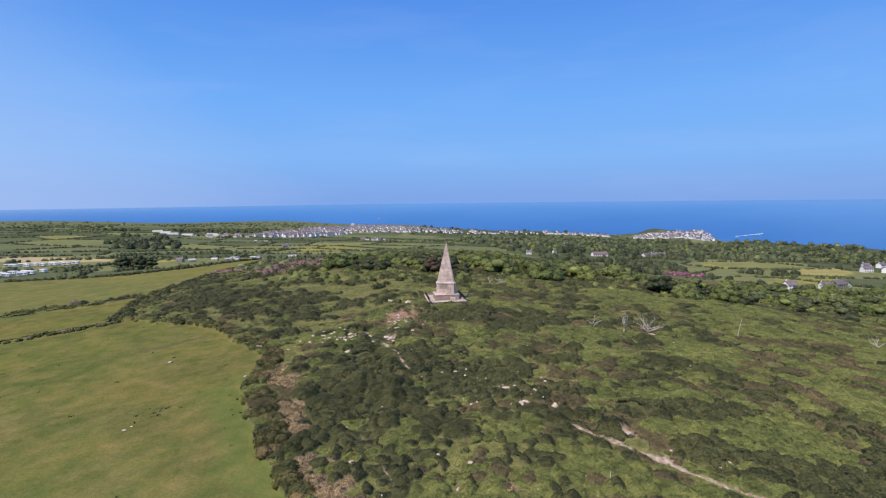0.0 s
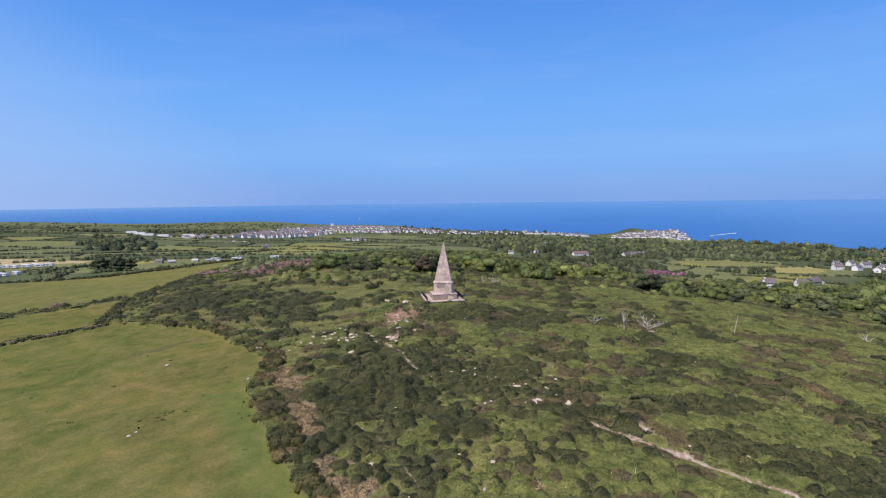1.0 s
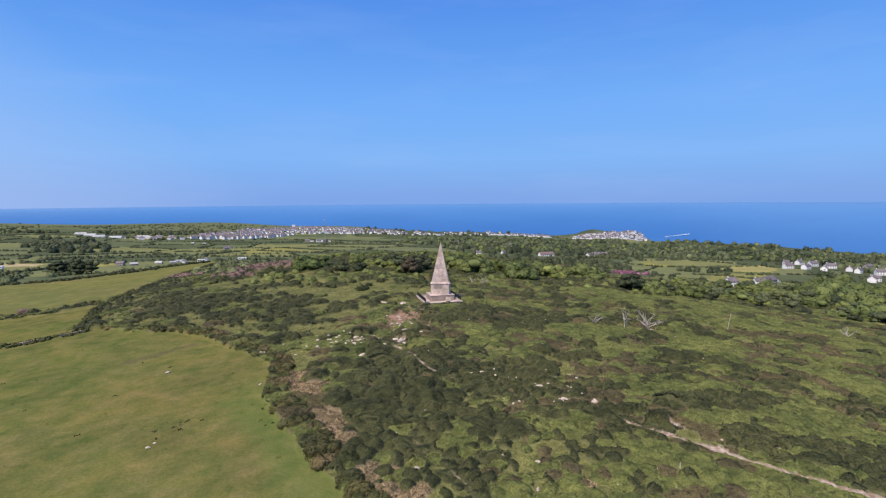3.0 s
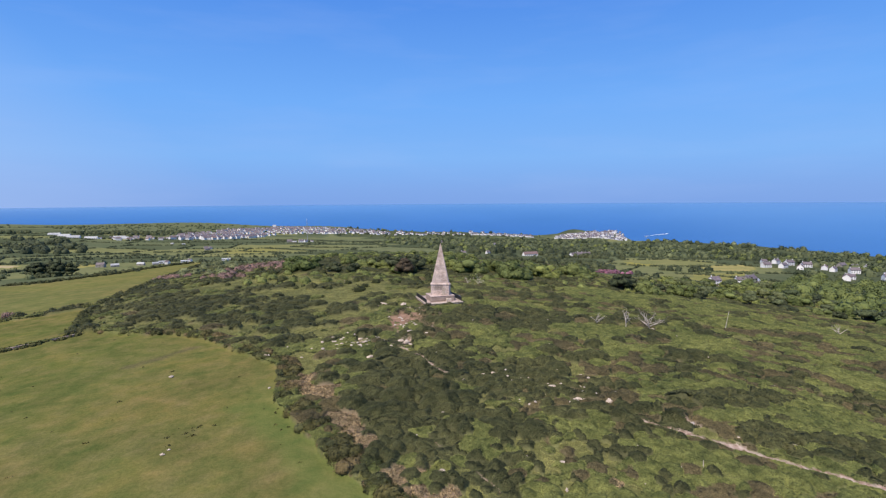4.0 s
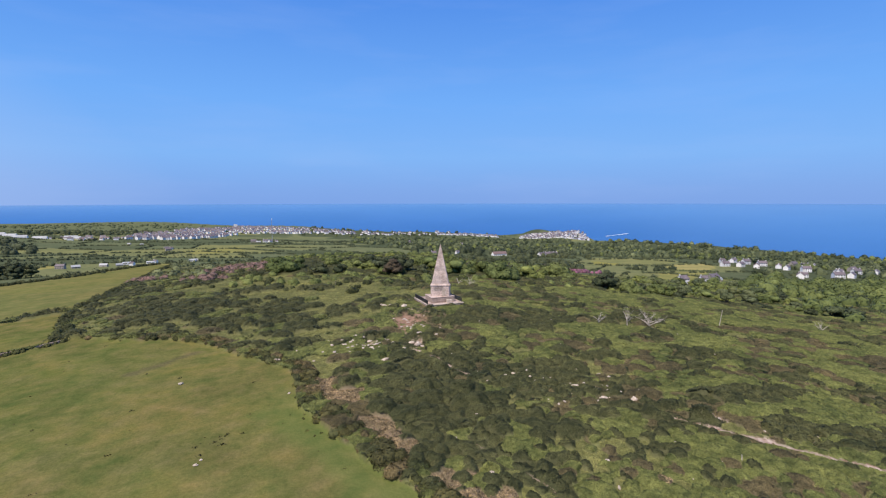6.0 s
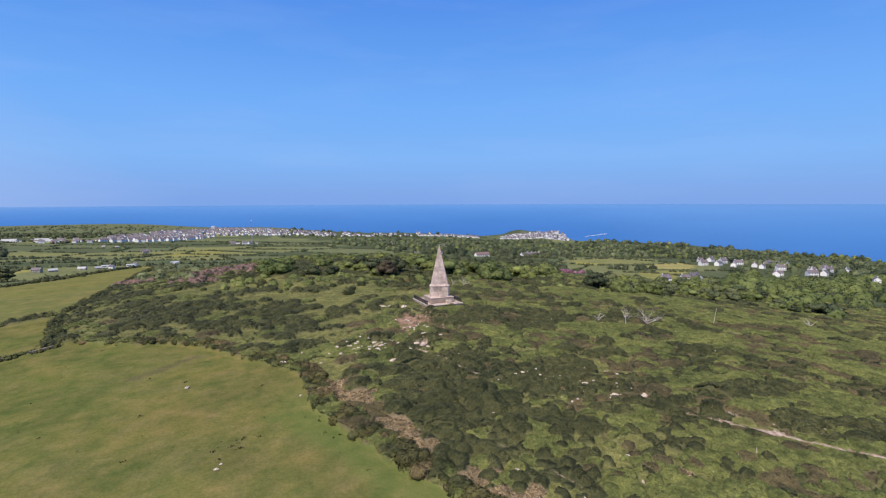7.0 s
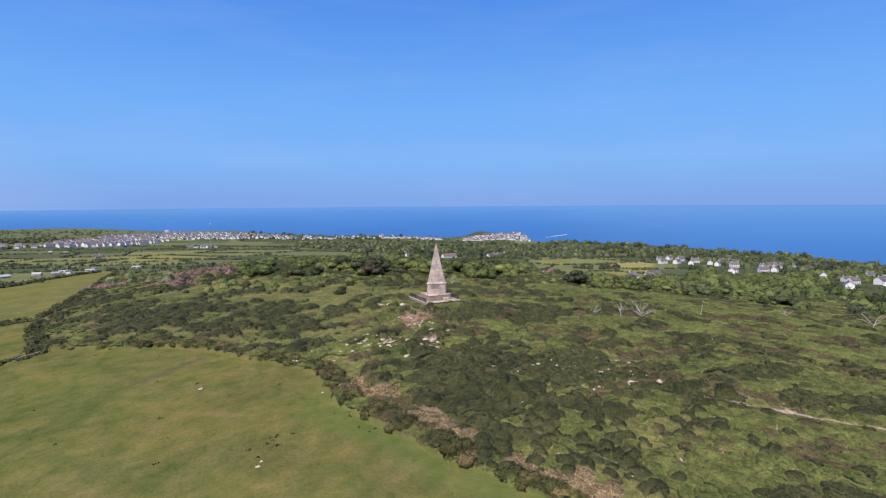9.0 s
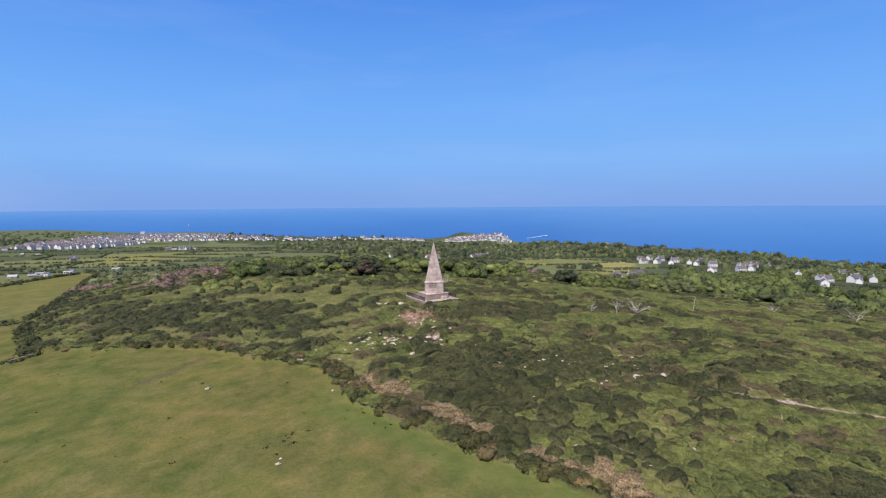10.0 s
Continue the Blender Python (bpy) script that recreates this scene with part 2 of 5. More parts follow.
RUBBER = plain_mat("rubber", (0.015, 0.015, 0.015), (0.03, 0.03, 0.03), 3.0, 0.8)
FOAM = plain_mat("sea_foam", (0.70, 0.76, 0.80), (0.85, 0.88, 0.9), 0.05, 0.9)
STEEL = plain_mat("galvanised_steel", (0.30, 0.31, 0.32), (0.45, 0.46, 0.47), 0.8, 0.5, 0.5, metal=0.4)


# ---- shapes of the land ----
def smooth(k):
    k = np.clip(k, 0, 1)
    return k * k * (3 - 2 * k)


def hash2(i, j, seed):
    return np.modf(np.abs(np.sin(i * 127.1 + j * 311.7 + seed * 74.7) * 43758.5453))[0]


def vnoise(x, y, size, seed):
    x, y = x / size, y / size
    i, j = np.floor(x), np.floor(y)
    u, v = smooth(x - i), smooth(y - j)
    a, b, c, d = hash2(i, j, seed), hash2(i + 1, j, seed), hash2(i, j + 1, seed), hash2(i + 1, j + 1, seed)
    return a + (b - a) * u + (c - a) * v + (a - b - c + d) * u * v


def fbm(x, y, size, seed):
    return 0.55 * vnoise(x, y, size, seed) + 0.3 * vnoise(x, y, size * 0.47, seed + 1) + 0.15 * vnoise(x, y, size * 0.21, seed + 2)


def cells(x, y, cell, seed):
    """Jittered field pattern: the number of the field and the distance to its edge."""
    wx, wy = x + 0.3 * cell * (vnoise(x, y, cell * 1.7, seed + 11) - 0.5), y + 0.3 * cell * (vnoise(x, y, cell * 1.7, seed + 12) - 0.5)
    i, j = np.floor(wx / cell), np.floor(wy / cell)
    d1, d2, idn = np.full_like(x, 1e9), np.full_like(x, 1e9), np.zeros_like(x)
    for di in (-1, 0, 1):
        for dj in (-1, 0, 1):
            a, b = i + di, j + dj
            px, py = (a + 0.15 + 0.7 * hash2(a, b, seed)) * cell, (b + 0.15 + 0.7 * hash2(a, b, seed + 3)) * cell
            d = np.hypot(wx - px, wy - py)
            near = d < d1
            d2 = np.where(near, d1, np.minimum(d2, d))
            idn = np.where(near, hash2(a, b, seed + 9), idn)
            d1 = np.where(near, d, d1)
    return idn, (d2 - d1) / 2


def inside(x, y, poly):
    r = np.zeros(np.shape(x), bool)
    for (x1, y1), (x2, y2) in zip(poly, poly[1:] + poly[:1]):
        if y1 != y2:
            r ^= ((y1 > y) != (y2 > y)) & (x < (x2 - x1) * (y - y1) / (y2 - y1) + x1)
    return r


def off_line(x, y, line):
    d = np.full(np.shape(x), 1e9)
    for (x1, y1), (x2, y2) in zip(line, line[1:]):
        k = np.clip(((x - x1) * (x2 - x1) + (y - y1) * (y2 - y1)) / ((x2 - x1) ** 2 + (y2 - y1) ** 2), 0, 1)
        d = np.minimum(d, np.hypot(x - x1 - k * (x2 - x1), y - y1 - k * (y2 - y1)))
    return d


HILL_MOUNDS = [  # centre x, y, radius, height
    (0, 150, 60, -4.5), (-40, 190, 90, 10.3), (20, 90, 80, 2.1), (-60, 120, 80, -3.1), (60, 110, 90, 11.1),
    (-30, 280, 100, 4.1), (110, 180, 110, -5.7), (-150, 250, 130, -3.5), (-90, 60, 100, 3.6), (100, 330, 160, 15.6),
    (250, 350, 180, -7.5), (-200, 450, 220, 13.0), (0, 480, 220, -5.0), (0, 147, 22, 2.6), (560, 700, 150, 9.5),
    (850, 1100, 220, 21.2), (30, 380, 80, 6.7),
]
FAR_MOUNDS = [
    (400, 600, 300, -48.3), (-250, 900, 400, -30.5), (250, 900, 350, 18.4), (700, 600, 350, 92.9), (-150, 1400, 500, -7.6),
    (-800, 1200, 600, 2.2), (800, 900, 400, -121.3), (-700, 2000, 500, -25.7), (-1300, 2600, 700, 11.7), (100, 2000, 500, -73.8),
    (-1600, 800, 900, -6.1), (600, 1500, 350, -18.9), (1000, 300, 350, -92.1), (900, 2050, 300, -69.3), (-200, 2300, 400, 16.0),
    (-1500, 3000, 600, -51.4), (0, 0, 700, -8.9), (0, 0, 1800, 65.0), (-480, 2700, 300, -30), (80, 2333, 160, -9), (905, 2185, 60, 24), (1065, 2160, 40, -9),
]
BASE = -67.7
COAST = [(-3500, 3900), (-1200, 3300), (-300, 2700), (60, 2430), (300, 2290), (800, 2235), (1110, 2230), (1170, 2120), (1000, 1950), (880, 1560), (1030, 1180),
         (1170, 860), (1220, 520), (1270, 200), (1300, -800), (3000, -4500), (-4500, -4500), (-4500, 3900)]


def land(x, y):
    """The height of the bare ground."""
    x, y = np.asarray(x, float), np.asarray(y, float)
    z = np.full(x.shape, BASE)
    for a, b, r, h in HILL_MOUNDS + FAR_MOUNDS:
        z = z + h * np.exp(-((x - a) ** 2 + (y - b) ** 2) / (2 * r * r))
    d = off_line(x, y, COAST + COAST[:1])
    k = smooth((np.where(inside(x, y, COAST), -d, d) + 80) / 110)
    return z * (1 - k) - 178 * k


def at_ground(x, y):
    return float(land(np.array([x]), np.array([y]))[0])


# pastures on the hill, and the trodden lines through the heath
NEAR_FIELD = [(-8, 37), (-19, 57), (-22, 62.5), (-24.5, 66), (-27, 70.5), (-29.5, 76), (-33, 82.5), (-36, 90.5), (-37, 98), (-38.3, 106.6), (-43, 113), (-48, 118.3), (-55.5, 128), (-60, 133), (-68, 139), (-75, 141), (-86, 146.5), (-93, 150.5),
              (-99, 144.5), (-107, 139.5), (-116.5, 133), (-150, 110), (-170, 0), (-20, -20)]
SIDE_FIELD = [(-97, 151), (-99.6, 145.2), (-107.5, 140.2), (-117, 133.8), (-150, 111), (-220, 140), (-151, 171), (-133, 180), (-123, 183), (-113, 188), (-104, 170), (-101, 156)]
LONG_FIELD = [(-152, 175), (-134, 184), (-124, 187), (-114, 192), (-110, 199), (-112, 224), (-115, 262), (-130, 340), (-143, 430), (-150, 452), (-160, 455), (-177, 353), (-201, 312), (-258, 298), (-320, 230), (-240, 145)]
PATH_EAST = [(18.3, 71), (22, 67), (25, 63.8), (27.3, 61), (30.4, 57.2), (35, 53.4), (46, 44)]
PATH_MONUMENT = [(-6, 143), (-9, 137), (-13, 131), (-14, 120), (-13.5, 112), (-11, 107), (-6, 95)]
PATH_HEDGE = [(-9, 47), (-13.5, 54), (-15.5, 59), (-18, 63), (-21.3, 69.8), (-23.5, 76), (-26, 82), (-28.8, 89), (-33, 97.5), (-36, 105), (-36, 112)]
PATH_LOW = [(-13, 73), (-10, 66), (-8, 62), (-6, 56)]
PATH_HILL = [(-29, 200), (-22, 186), (-12, 178), (-7, 155)]


def bare_at(x, y):
    w = 0.6 * fbm(x, y, 3.0, 40) + 0.4 * vnoise(x, y, 0.7, 42)
    b = np.zeros(np.shape(x))
    px, py = x + 1.5 * (fbm(x, y, 5.0, 44) - 0.5), y + 1.5 * (fbm(x, y, 5.0, 45) - 0.5)
    for line, width in ((PATH_EAST, 0.55), (PATH_MONUMENT, 0.45), (PATH_LOW, 0.17), (PATH_HILL, 0.3)):
        b = np.maximum(b, smooth((width * (2.9 * w - 0.42) - off_line(px, py, line)) / 0.3))
    for cx, cy, r in ((-10.5, 133.5, 6.4), (-13, 115, 2.4), (25, 68.4, 1.4), (-22, 118, 1.6), (-10, 128, 1.6)):
        b = np.maximum(b, smooth((r * (2.6 * w - 0.45) - np.hypot(x - cx, (y - cy) * 0.8)) / 0.7))
    for cx, cy in ((-11, 133.5), (-13, 115)):   # plants creep back into the worn patches
        b = b * np.where(np.hypot(x - cx, y - cy) < 8, 0.25 + 0.75 * smooth((fbm(x, y, 1.6, 47) - 0.36) / 0.12), 1.0)
    return b


def pasture_at(x, y):
    wob = 1.6 * (vnoise(x, y, 3.5, 50) - 0.5)
    return (inside(x + wob, y - wob, NEAR_FIELD) | inside(x, y, SIDE_FIELD) | inside(x + wob, y, LONG_FIELD)).astype(float)


def blob(x, y, spots):
    """How far inside any of the given oval patches (centre, radii): 0 to 1."""
    s = np.zeros(np.shape(x))
    for cx, cy, rx, ry in spots:
        s = np.maximum(s, 1 - ((x - cx) / rx) ** 2 - ((y - cy) / ry) ** 2)
    return np.clip(s * 1.6, 0, 1)


DARK_SPOTS = [(-14, 82, 11, 19), (-12, 100, 11, 10), (37, 75, 13, 4), (38, 59, 8, 4), (33, 63, 6, 3.5), (46, 53, 8, 4), (5, 91, 14, 6), (14, 129, 20, 14), (15, 74, 11, 3), (-2, 72, 5, 5), (16, 82, 10, 4)]
THICKETS = [(-75, 170, 17, 16), (-42, 160, 10, 7), (-27, 150, 5, 6), (-33, 134, 4, 4), (-38, 124, 6, 4), (-99, 212, 11, 12), (-34, 191, 7, 5), (-51, 196, 9, 6), (-78, 221, 8, 9), (-17, 165, 6, 4), (-60, 150, 8, 4), (-88, 190, 10, 9), (-66, 192, 6, 4), (-20, 205, 7, 5)]
LAWN = [(-150, 240), (-112, 196), (-100, 160), (-70, 143), (-54, 131), (-40, 126), (-22, 138), (-10, 152), (4, 160), (10, 190), (-10, 208), (-50, 215), (-80, 250)]
GREEN_SPOTS = [(18, 58, 8, 6), (45, 66, 9, 7), (91, 132, 26, 15), (52, 105, 9, 13), (32, 115, 9, 12), (66, 79, 6, 8), (9, 104, 8, 8), (79, 173, 46, 28), (29, 79, 4.5, 2.6), (9, 50, 7, 6), (-18, 131, 7, 4), (95, 100, 15, 12)]
GRASS_SPOTS = [(-36, 192, 28, 20), (-30, 128, 12, 7), (-8, 170, 12, 9), (-11, 150, 6, 7), (-27, 172, 17, 14), (-22, 141, 9, 6), (-62, 215, 25, 20), (-33, 108, 7, 10)]
BROWN_SPOTS = [(61, 97, 15, 7), (15, 80, 7, 3.5), (63, 184, 14, 14), (86, 110, 12, 10), (30, 89, 5, 3.4), (-28, 116, 9, 6), (11, 128, 10, 8)]
FERN_SPOTS = [(-16, 62, 3.2, 7), (-13, 54, 3.6, 7), (-22, 76, 2.6, 7), (-28, 88, 2.6, 6), (-32, 98, 2.6, 6), (-36, 110, 4, 5), (-26, 117, 6, 3)]


# boulders that lie clear of the plants: place and size
STONES = [(-41.5, 113.5, 1.9), (-25, 113, 1.1), (-20, 107, 1.5), (-22, 120, 1.1), (-12, 114.3, 1.7), (-13, 93, 0.9), (-12, 63, 0.8), (-8, 75, 0.5), (1.3, 56.5, 0.55),
              (-1, 64, 0.6), (3, 62, 0.7), (-4, 95, 1.1), (2.2, 93, 0.9), (9, 85.3, 0.9), (10.3, 85, 1.1), (12, 78.7, 1.0), (17, 77.5, 1.1), (15, 84, 0.6), (25, 68.4, 0.9), (49, 119, 1.2)]
STONES += [(17.3, 133, 1.0), (29, 64, 0.4), (33, 60, 0.5), (35, 61, 0.5), (-22, 186, 1.4), (-48, 76.6, 0.35), (-48.4, 75.4, 0.5), (-38, 96, 0.5), (-58, 107, 0.8), (-17, 117, 1.0),
            (-24.5, 112, 0.8), (-18, 119.5, 0.8), (-20.3, 120.5, 0.9), (-11.2, 113.2, 0.9), (-13, 116, 0.8), (-9.5, 129, 0.9), (-12, 134, 0.7), (12.8, 79.4, 0.7), (-10, 147, 1.7), (-13, 149, 1.5), (-15.5, 151, 1.6), (-17, 148, 1.2), (-9, 152, 1.2), (7.8, 157, 1.3)]


WOOD_HILL = [(-50, 232), (-12, 222), (22, 214), (62, 216), (98, 250), (125, 320), (90, 420), (20, 420), (-70, 350)]


def species_raw(x, y, jx, jy):
    """Leaning of a spot towards each plant; jx, jy single out the bush that it belongs to."""
    n = np.stack([fbm(x, y, 9.0, 60 + 7 * k) for k in range(4)] + [fbm(x, y, 7.0, 95) - 0.12], -1)
    n = n + (0.52 + 0.04 * smooth((np.hypot(x, y) - 70) / 90))[..., None] * np.stack([hash2(jx, jy, 160 + 7 * k) for k in range(5)], -1)
    far = smooth((np.hypot(x, y) - 190) / 80)
    n[..., 0] += 0.38 * blob(x, y, GREEN_SPOTS) + 0.12
    n[..., 1] += (0.66 - 0.14 * smooth((np.hypot(x, y) - 100) / 50)) * blob(x, y, DARK_SPOTS) + 0.01 + 0.9 * inside(x, y, WOOD_HILL)
    lawn = inside(x, y, LAWN)
    n[..., 3] += 0.34 * lawn
    n[..., 1] += 0.95 * blob(x, y, THICKETS) + 0.10 * lawn
    n[..., 2] += 0.24 * blob(x, y, BROWN_SPOTS) + 0.04 - 0.13 * smooth((4 - x) / 8) * smooth((y - 95) / 20)
    n[..., 3] += 0.72 * blob(x, y, GRASS_SPOTS) - 0.15 + 0.17 * far
    n[..., 4] += 0.58 * blob(x, y, FERN_SPOTS) - 0.26
    n[..., 4] += 0.85 * smooth((1.15 * (2.6 * fbm(x, y, 3.0, 33) - 0.36) - off_line(x, y, PATH_HEDGE)) / 0.5)
    return n


def bushes(x, y, cell, seed):
    """Rounded bushes packed side by side: their height 0 to 1, and the centre and number of the bush."""
    i, j = np.floor(x / cell), np.floor(y / cell)
    h = np.full_like(x, -1.0)
    cx, cy, ca, cb = x.copy(), y.copy(), i.copy(), j.copy()
    for di in (-1, 0, 1):
        for dj in (-1, 0, 1):
            a, b = i + di, j + dj
            px, py = (a + hash2(a, b, seed)) * cell, (b + hash2(a, b, seed + 3)) * cell
            r = cell * (0.5 + 0.42 * hash2(a, b, seed + 5))
            q = ((x - px) ** 2 + (y - py) ** 2) / r ** 2
            g = np.where(q < 1, np.sqrt(np.clip(1 - q, 0, 1)), -0.05 * q) * (0.45 + 0.55 * hash2(a, b, seed + 7))
            win = g > h
            h, cx, cy, ca, cb = np.where(win, g, h), np.where(win, px, cx), np.where(win, py, cy), np.where(win, a, ca), np.where(win, b, cb)
    return np.clip(h, 0, 1), cx, cy, ca, cb


def heath_at(x, y, rough=False):
    """What grows at a spot (0 bracken, 1 gorse, 2 heather, 3 rough grass, 4 dead bracken) and how high its canopy stands over the soil."""
    w1, w2 = vnoise(x, y, 1.15, 71) - 0.5, vnoise(x, y, 1.05, 72) - 0.5
    h1, x1, y1, a1, b1 = bushes(x + 0.75 * w1, y + 0.75 * w2, 1.6, 70)
    h2, x2, y2, a2, b2 = bushes(x + 1.3 * w1, y + 1.3 * w2, 3.5, 80)
    big = (vnoise(x2, y2, 14, 55) + 0.5 * hash2(a2, b2, 56) + 0.8 * smooth((np.hypot(x, y) - 70) / 60)) > 0.95
    big &= h2 > 0
    h, cx, cy = np.where(big, h2, h1), np.where(big, x2, x1), np.where(big, y2, y1)
    sp = np.argmax(species_raw(cx, cy, np.where(big, a2 + 500, a1), np.where(big, b2, b1)), -1)
    low = vnoise(x, y, 0.55, 90)
    tall = np.where(big, 1.6, 1.0)
    z = np.choose(sp, [0.30 + 0.55 * h * tall + 0.14 * low, 0.18 + 1.15 * h * tall + 0.1 * low, 0.15 + 0.62 * h * tall + 0.1 * low, 0.10 + 0.18 * h + 0.14 * low, 0.10 + 0.45 * h + 0.3 * low])
    # the turf round the monument is kept low
    z = z * (0.15 + 0.85 * smooth((np.maximum(np.abs(x - 0.4), np.abs(y - 150.3)) - 7.2) / 3.0))
    if rough:
        return sp, z
    for line in (PATH_EAST, PATH_MONUMENT, PATH_LOW):
        z = z * (0.2 + 0.8 * smooth((off_line(x, y, line) - 0.6) / 2.2))
    for px, py, s in STONES:
        z = z * smooth((np.hypot(x - px, (y - py) * np.where(y < py, 0.6, 1.0)) - 0.45 * s) / 0.9)
    return sp, z * (pasture_at(x, y) < 0.5) * (1 - bare_at(x, y))


def scrub_height(x, y):
    return heath_at(x, y)[1]


WEST_LAND = [(-97, 151), (-116.8, 133.4), (-150, 110), (-170, 0), (-500, 0), (-700, 500), (-160, 640), (-150, 470), (-180, 353), (-205, 314), (-262, 300), (-330, 230), (-152, 175), (-240, 140)]


def far_fields(x, y):
    """Beyond the hill: 1 where farmland lies, with its tone and the distance to the field's edge."""
    idn, edge = cells(x, y, 125.0, 200)
    far = smooth((np.hypot(x + 20, y - 120) - 300 - 140 * smooth((x - 60) / 80) + 60 * vnoise(x, y, 90, 3)) / 40)
    own = inside(x, y, SIDE_FIELD) | inside(x, y, LONG_FIELD)
    west = inside(x, y, WEST_LAND) & ~own
    return np.maximum(far, west | own), idn, edge


# ---- making meshes ----
def mesh_from(name, verts, faces, mat, flat=True, normals=None):
    """verts (n, 3) and faces (m, k) as arrays; normals: the way each vertex faces, for soft-looking foliage."""
    me = bpy.data.meshes.new(name)
    verts, faces = np.asarray(verts, np.float32), np.asarray(faces, np.int32)
    n, k = faces.shape
    me.vertices.add(len(verts))
    me.vertices.foreach_set("co", verts.ravel())
    me.loops.add(n * k)
    me.loops.foreach_set("vertex_index", faces.ravel())
    me.polygons.add(n)
    me.polygons.foreach_set("loop_start", np.arange(0, n * k, k, dtype=np.int32))
    me.polygons.foreach_set("use_smooth", np.full(n, not flat))
    me.update(calc_edges=True)
    me.materials.append(mat)
    if normals is not None:
        me.polygons.foreach_set("use_smooth", np.full(n, True))
        me.normals_split_custom_set_from_vertices(np.asarray(normals, np.float32))
    return me


def part(name, data, mat, parent, label="", m=None):
    """Links a bmesh or a mesh as one object under a thing or a part."""
    if isinstance(data, bmesh.types.BMesh):
        me = bpy.data.meshes.new(name)
        data.to_mesh(me)
        data.free()
        me.materials.append(mat)
    else:
        me = data
    ob = new(name, me)
    ob.parent = parent
    if m is not None:
        ob.matrix_basis = m
    return tagged(ob, label) if label else ob


def thing(name, label, category, m=None, group="", kind=""):
    ob = new(name)
    ob.empty_display_size = 0.2
    if m is not None:
        ob.matrix_basis = m
    return tagged(ob, label, category, group, kind)


def box_bm(sx, sy, sz, x=0, y=0, z=0, bevel=0.0, bm=None):
    """A block that stands on z, centred on x, y."""
    bm = bm or bmesh.new()
    r = bmesh.ops.create_cube(bm, size=1.0, matrix=Matrix.Translation((x, y, z + sz / 2)) @ Matrix.Diagonal((sx, sy, sz, 1)))
    if bevel:
        edges = list({e for v in r["verts"] for e in v.link_edges})
        bmesh.ops.bevel(bm, geom=edges, offset=bevel, segments=1, affect="EDGES")
    return bm


def tube_bm(points, radii, sides=6, bm=None):
    """A bent, tapering rod along points."""
    bm = bm or bmesh.new()
    rings = []
    for i, (p, r) in enumerate(zip(points, radii)):
        a, b = points[max(i - 1, 0)], points[min(i + 1, len(points) - 1)]
        q = (Vector(b) - Vector(a)).to_track_quat("Z", "Y")
        rings.append([bm.verts.new(Vector(p) + q @ Vector((r * math.cos(2 * math.pi * k / sides), r * math.sin(2 * math.pi * k / sides), 0))) for k in range(sides)])
    for lo, hi in zip(rings, rings[1:]):
        for k in range(sides):
            bm.faces.new((lo[k], lo[(k + 1) % sides], hi[(k + 1) % sides], hi[k]))
    bm.faces.new(rings[-1])
    bm.faces.new(rings[0][::-1])
    return bm


def leaf_tris(rng, centres, normals, size, loose=0.7, wild=0.3, lean=0.0):
    """One pointed leaf or tuft for every centre, facing roughly along its normal; loose and wild: how far the leaves and their shading stray; lean: how far they turn to the sun."""
    n = len(centres)
    nrm = normals * (1 - lean) + lean * np.array([1.3 * sun_way.x, 1.3 * sun_way.y, 0.9]) + loose * rng.normal(size=(n, 3))
    nrm /= np.linalg.norm(nrm, axis=1, keepdims=True) + 1e-9
    u = np.cross(nrm, rng.normal(size=(n, 3)))
    u /= np.linalg.norm(u, axis=1, keepdims=True) + 1e-9
    v = np.cross(nrm, u)
    s = (np.asarray(size) * rng.uniform(0.6, 1.4, n))[:, None]
    verts = np.empty((n, 3, 3))
    verts[:, 0], verts[:, 1], verts[:, 2] = centres + u * s * 0.9, centres - u * s * 0.45 + v * s * 0.55, centres - u * s * 0.45 - v * s * 0.55
    soft = normals + wild * rng.normal(size=(n, 3))
    soft /= np.linalg.norm(soft, axis=1, keepdims=True) + 1e-9
    return verts.reshape(-1, 3), np.arange(3 * n).reshape(n, 3), np.repeat(soft, 3, axis=0)


# ---- what stands where ----
WOOD_SLOPE = [(84, 200), (128, 262), (190, 322), (252, 336), (300, 385), (350, 400), (420, 470), (600, 400), (560, 300), (320, 215), (160, 160)]
WOOD_MANOR = [(150, 470), (240, 500), (310, 630), (300, 860), (180, 900), (120, 640)]
FAR_WOODS = [[(300, 900), (600, 880), (700, 800), (900, 690), (1130, 760), (1000, 1150), (860, 1450), (420, 1380), (200, 1250)],
             [(440, 480), (600, 390), (820, 330), (1180, 420), (1120, 700), (700, 780), (560, 660)], [(560, 300), (760, 150), (1150, 200), (1180, 400), (700, 380)],
             [(120, 900), (330, 880), (260, 1300), (60, 1500), (20, 1250)],
             [(100, 1450), (450, 1380), (735, 1480), (860, 1880), (700, 2000), (400, 1980), (60, 1950)],
             [(-120, 1980), (420, 1985), (460, 2060), (760, 2100), (600, 2380), (250, 2460), (-150, 2420)]]
EAST_WOOD = [(150, 165), (230, 235), (300, 300), (420, 330), (560, 300), (600, 180), (420, 40), (240, 60)]
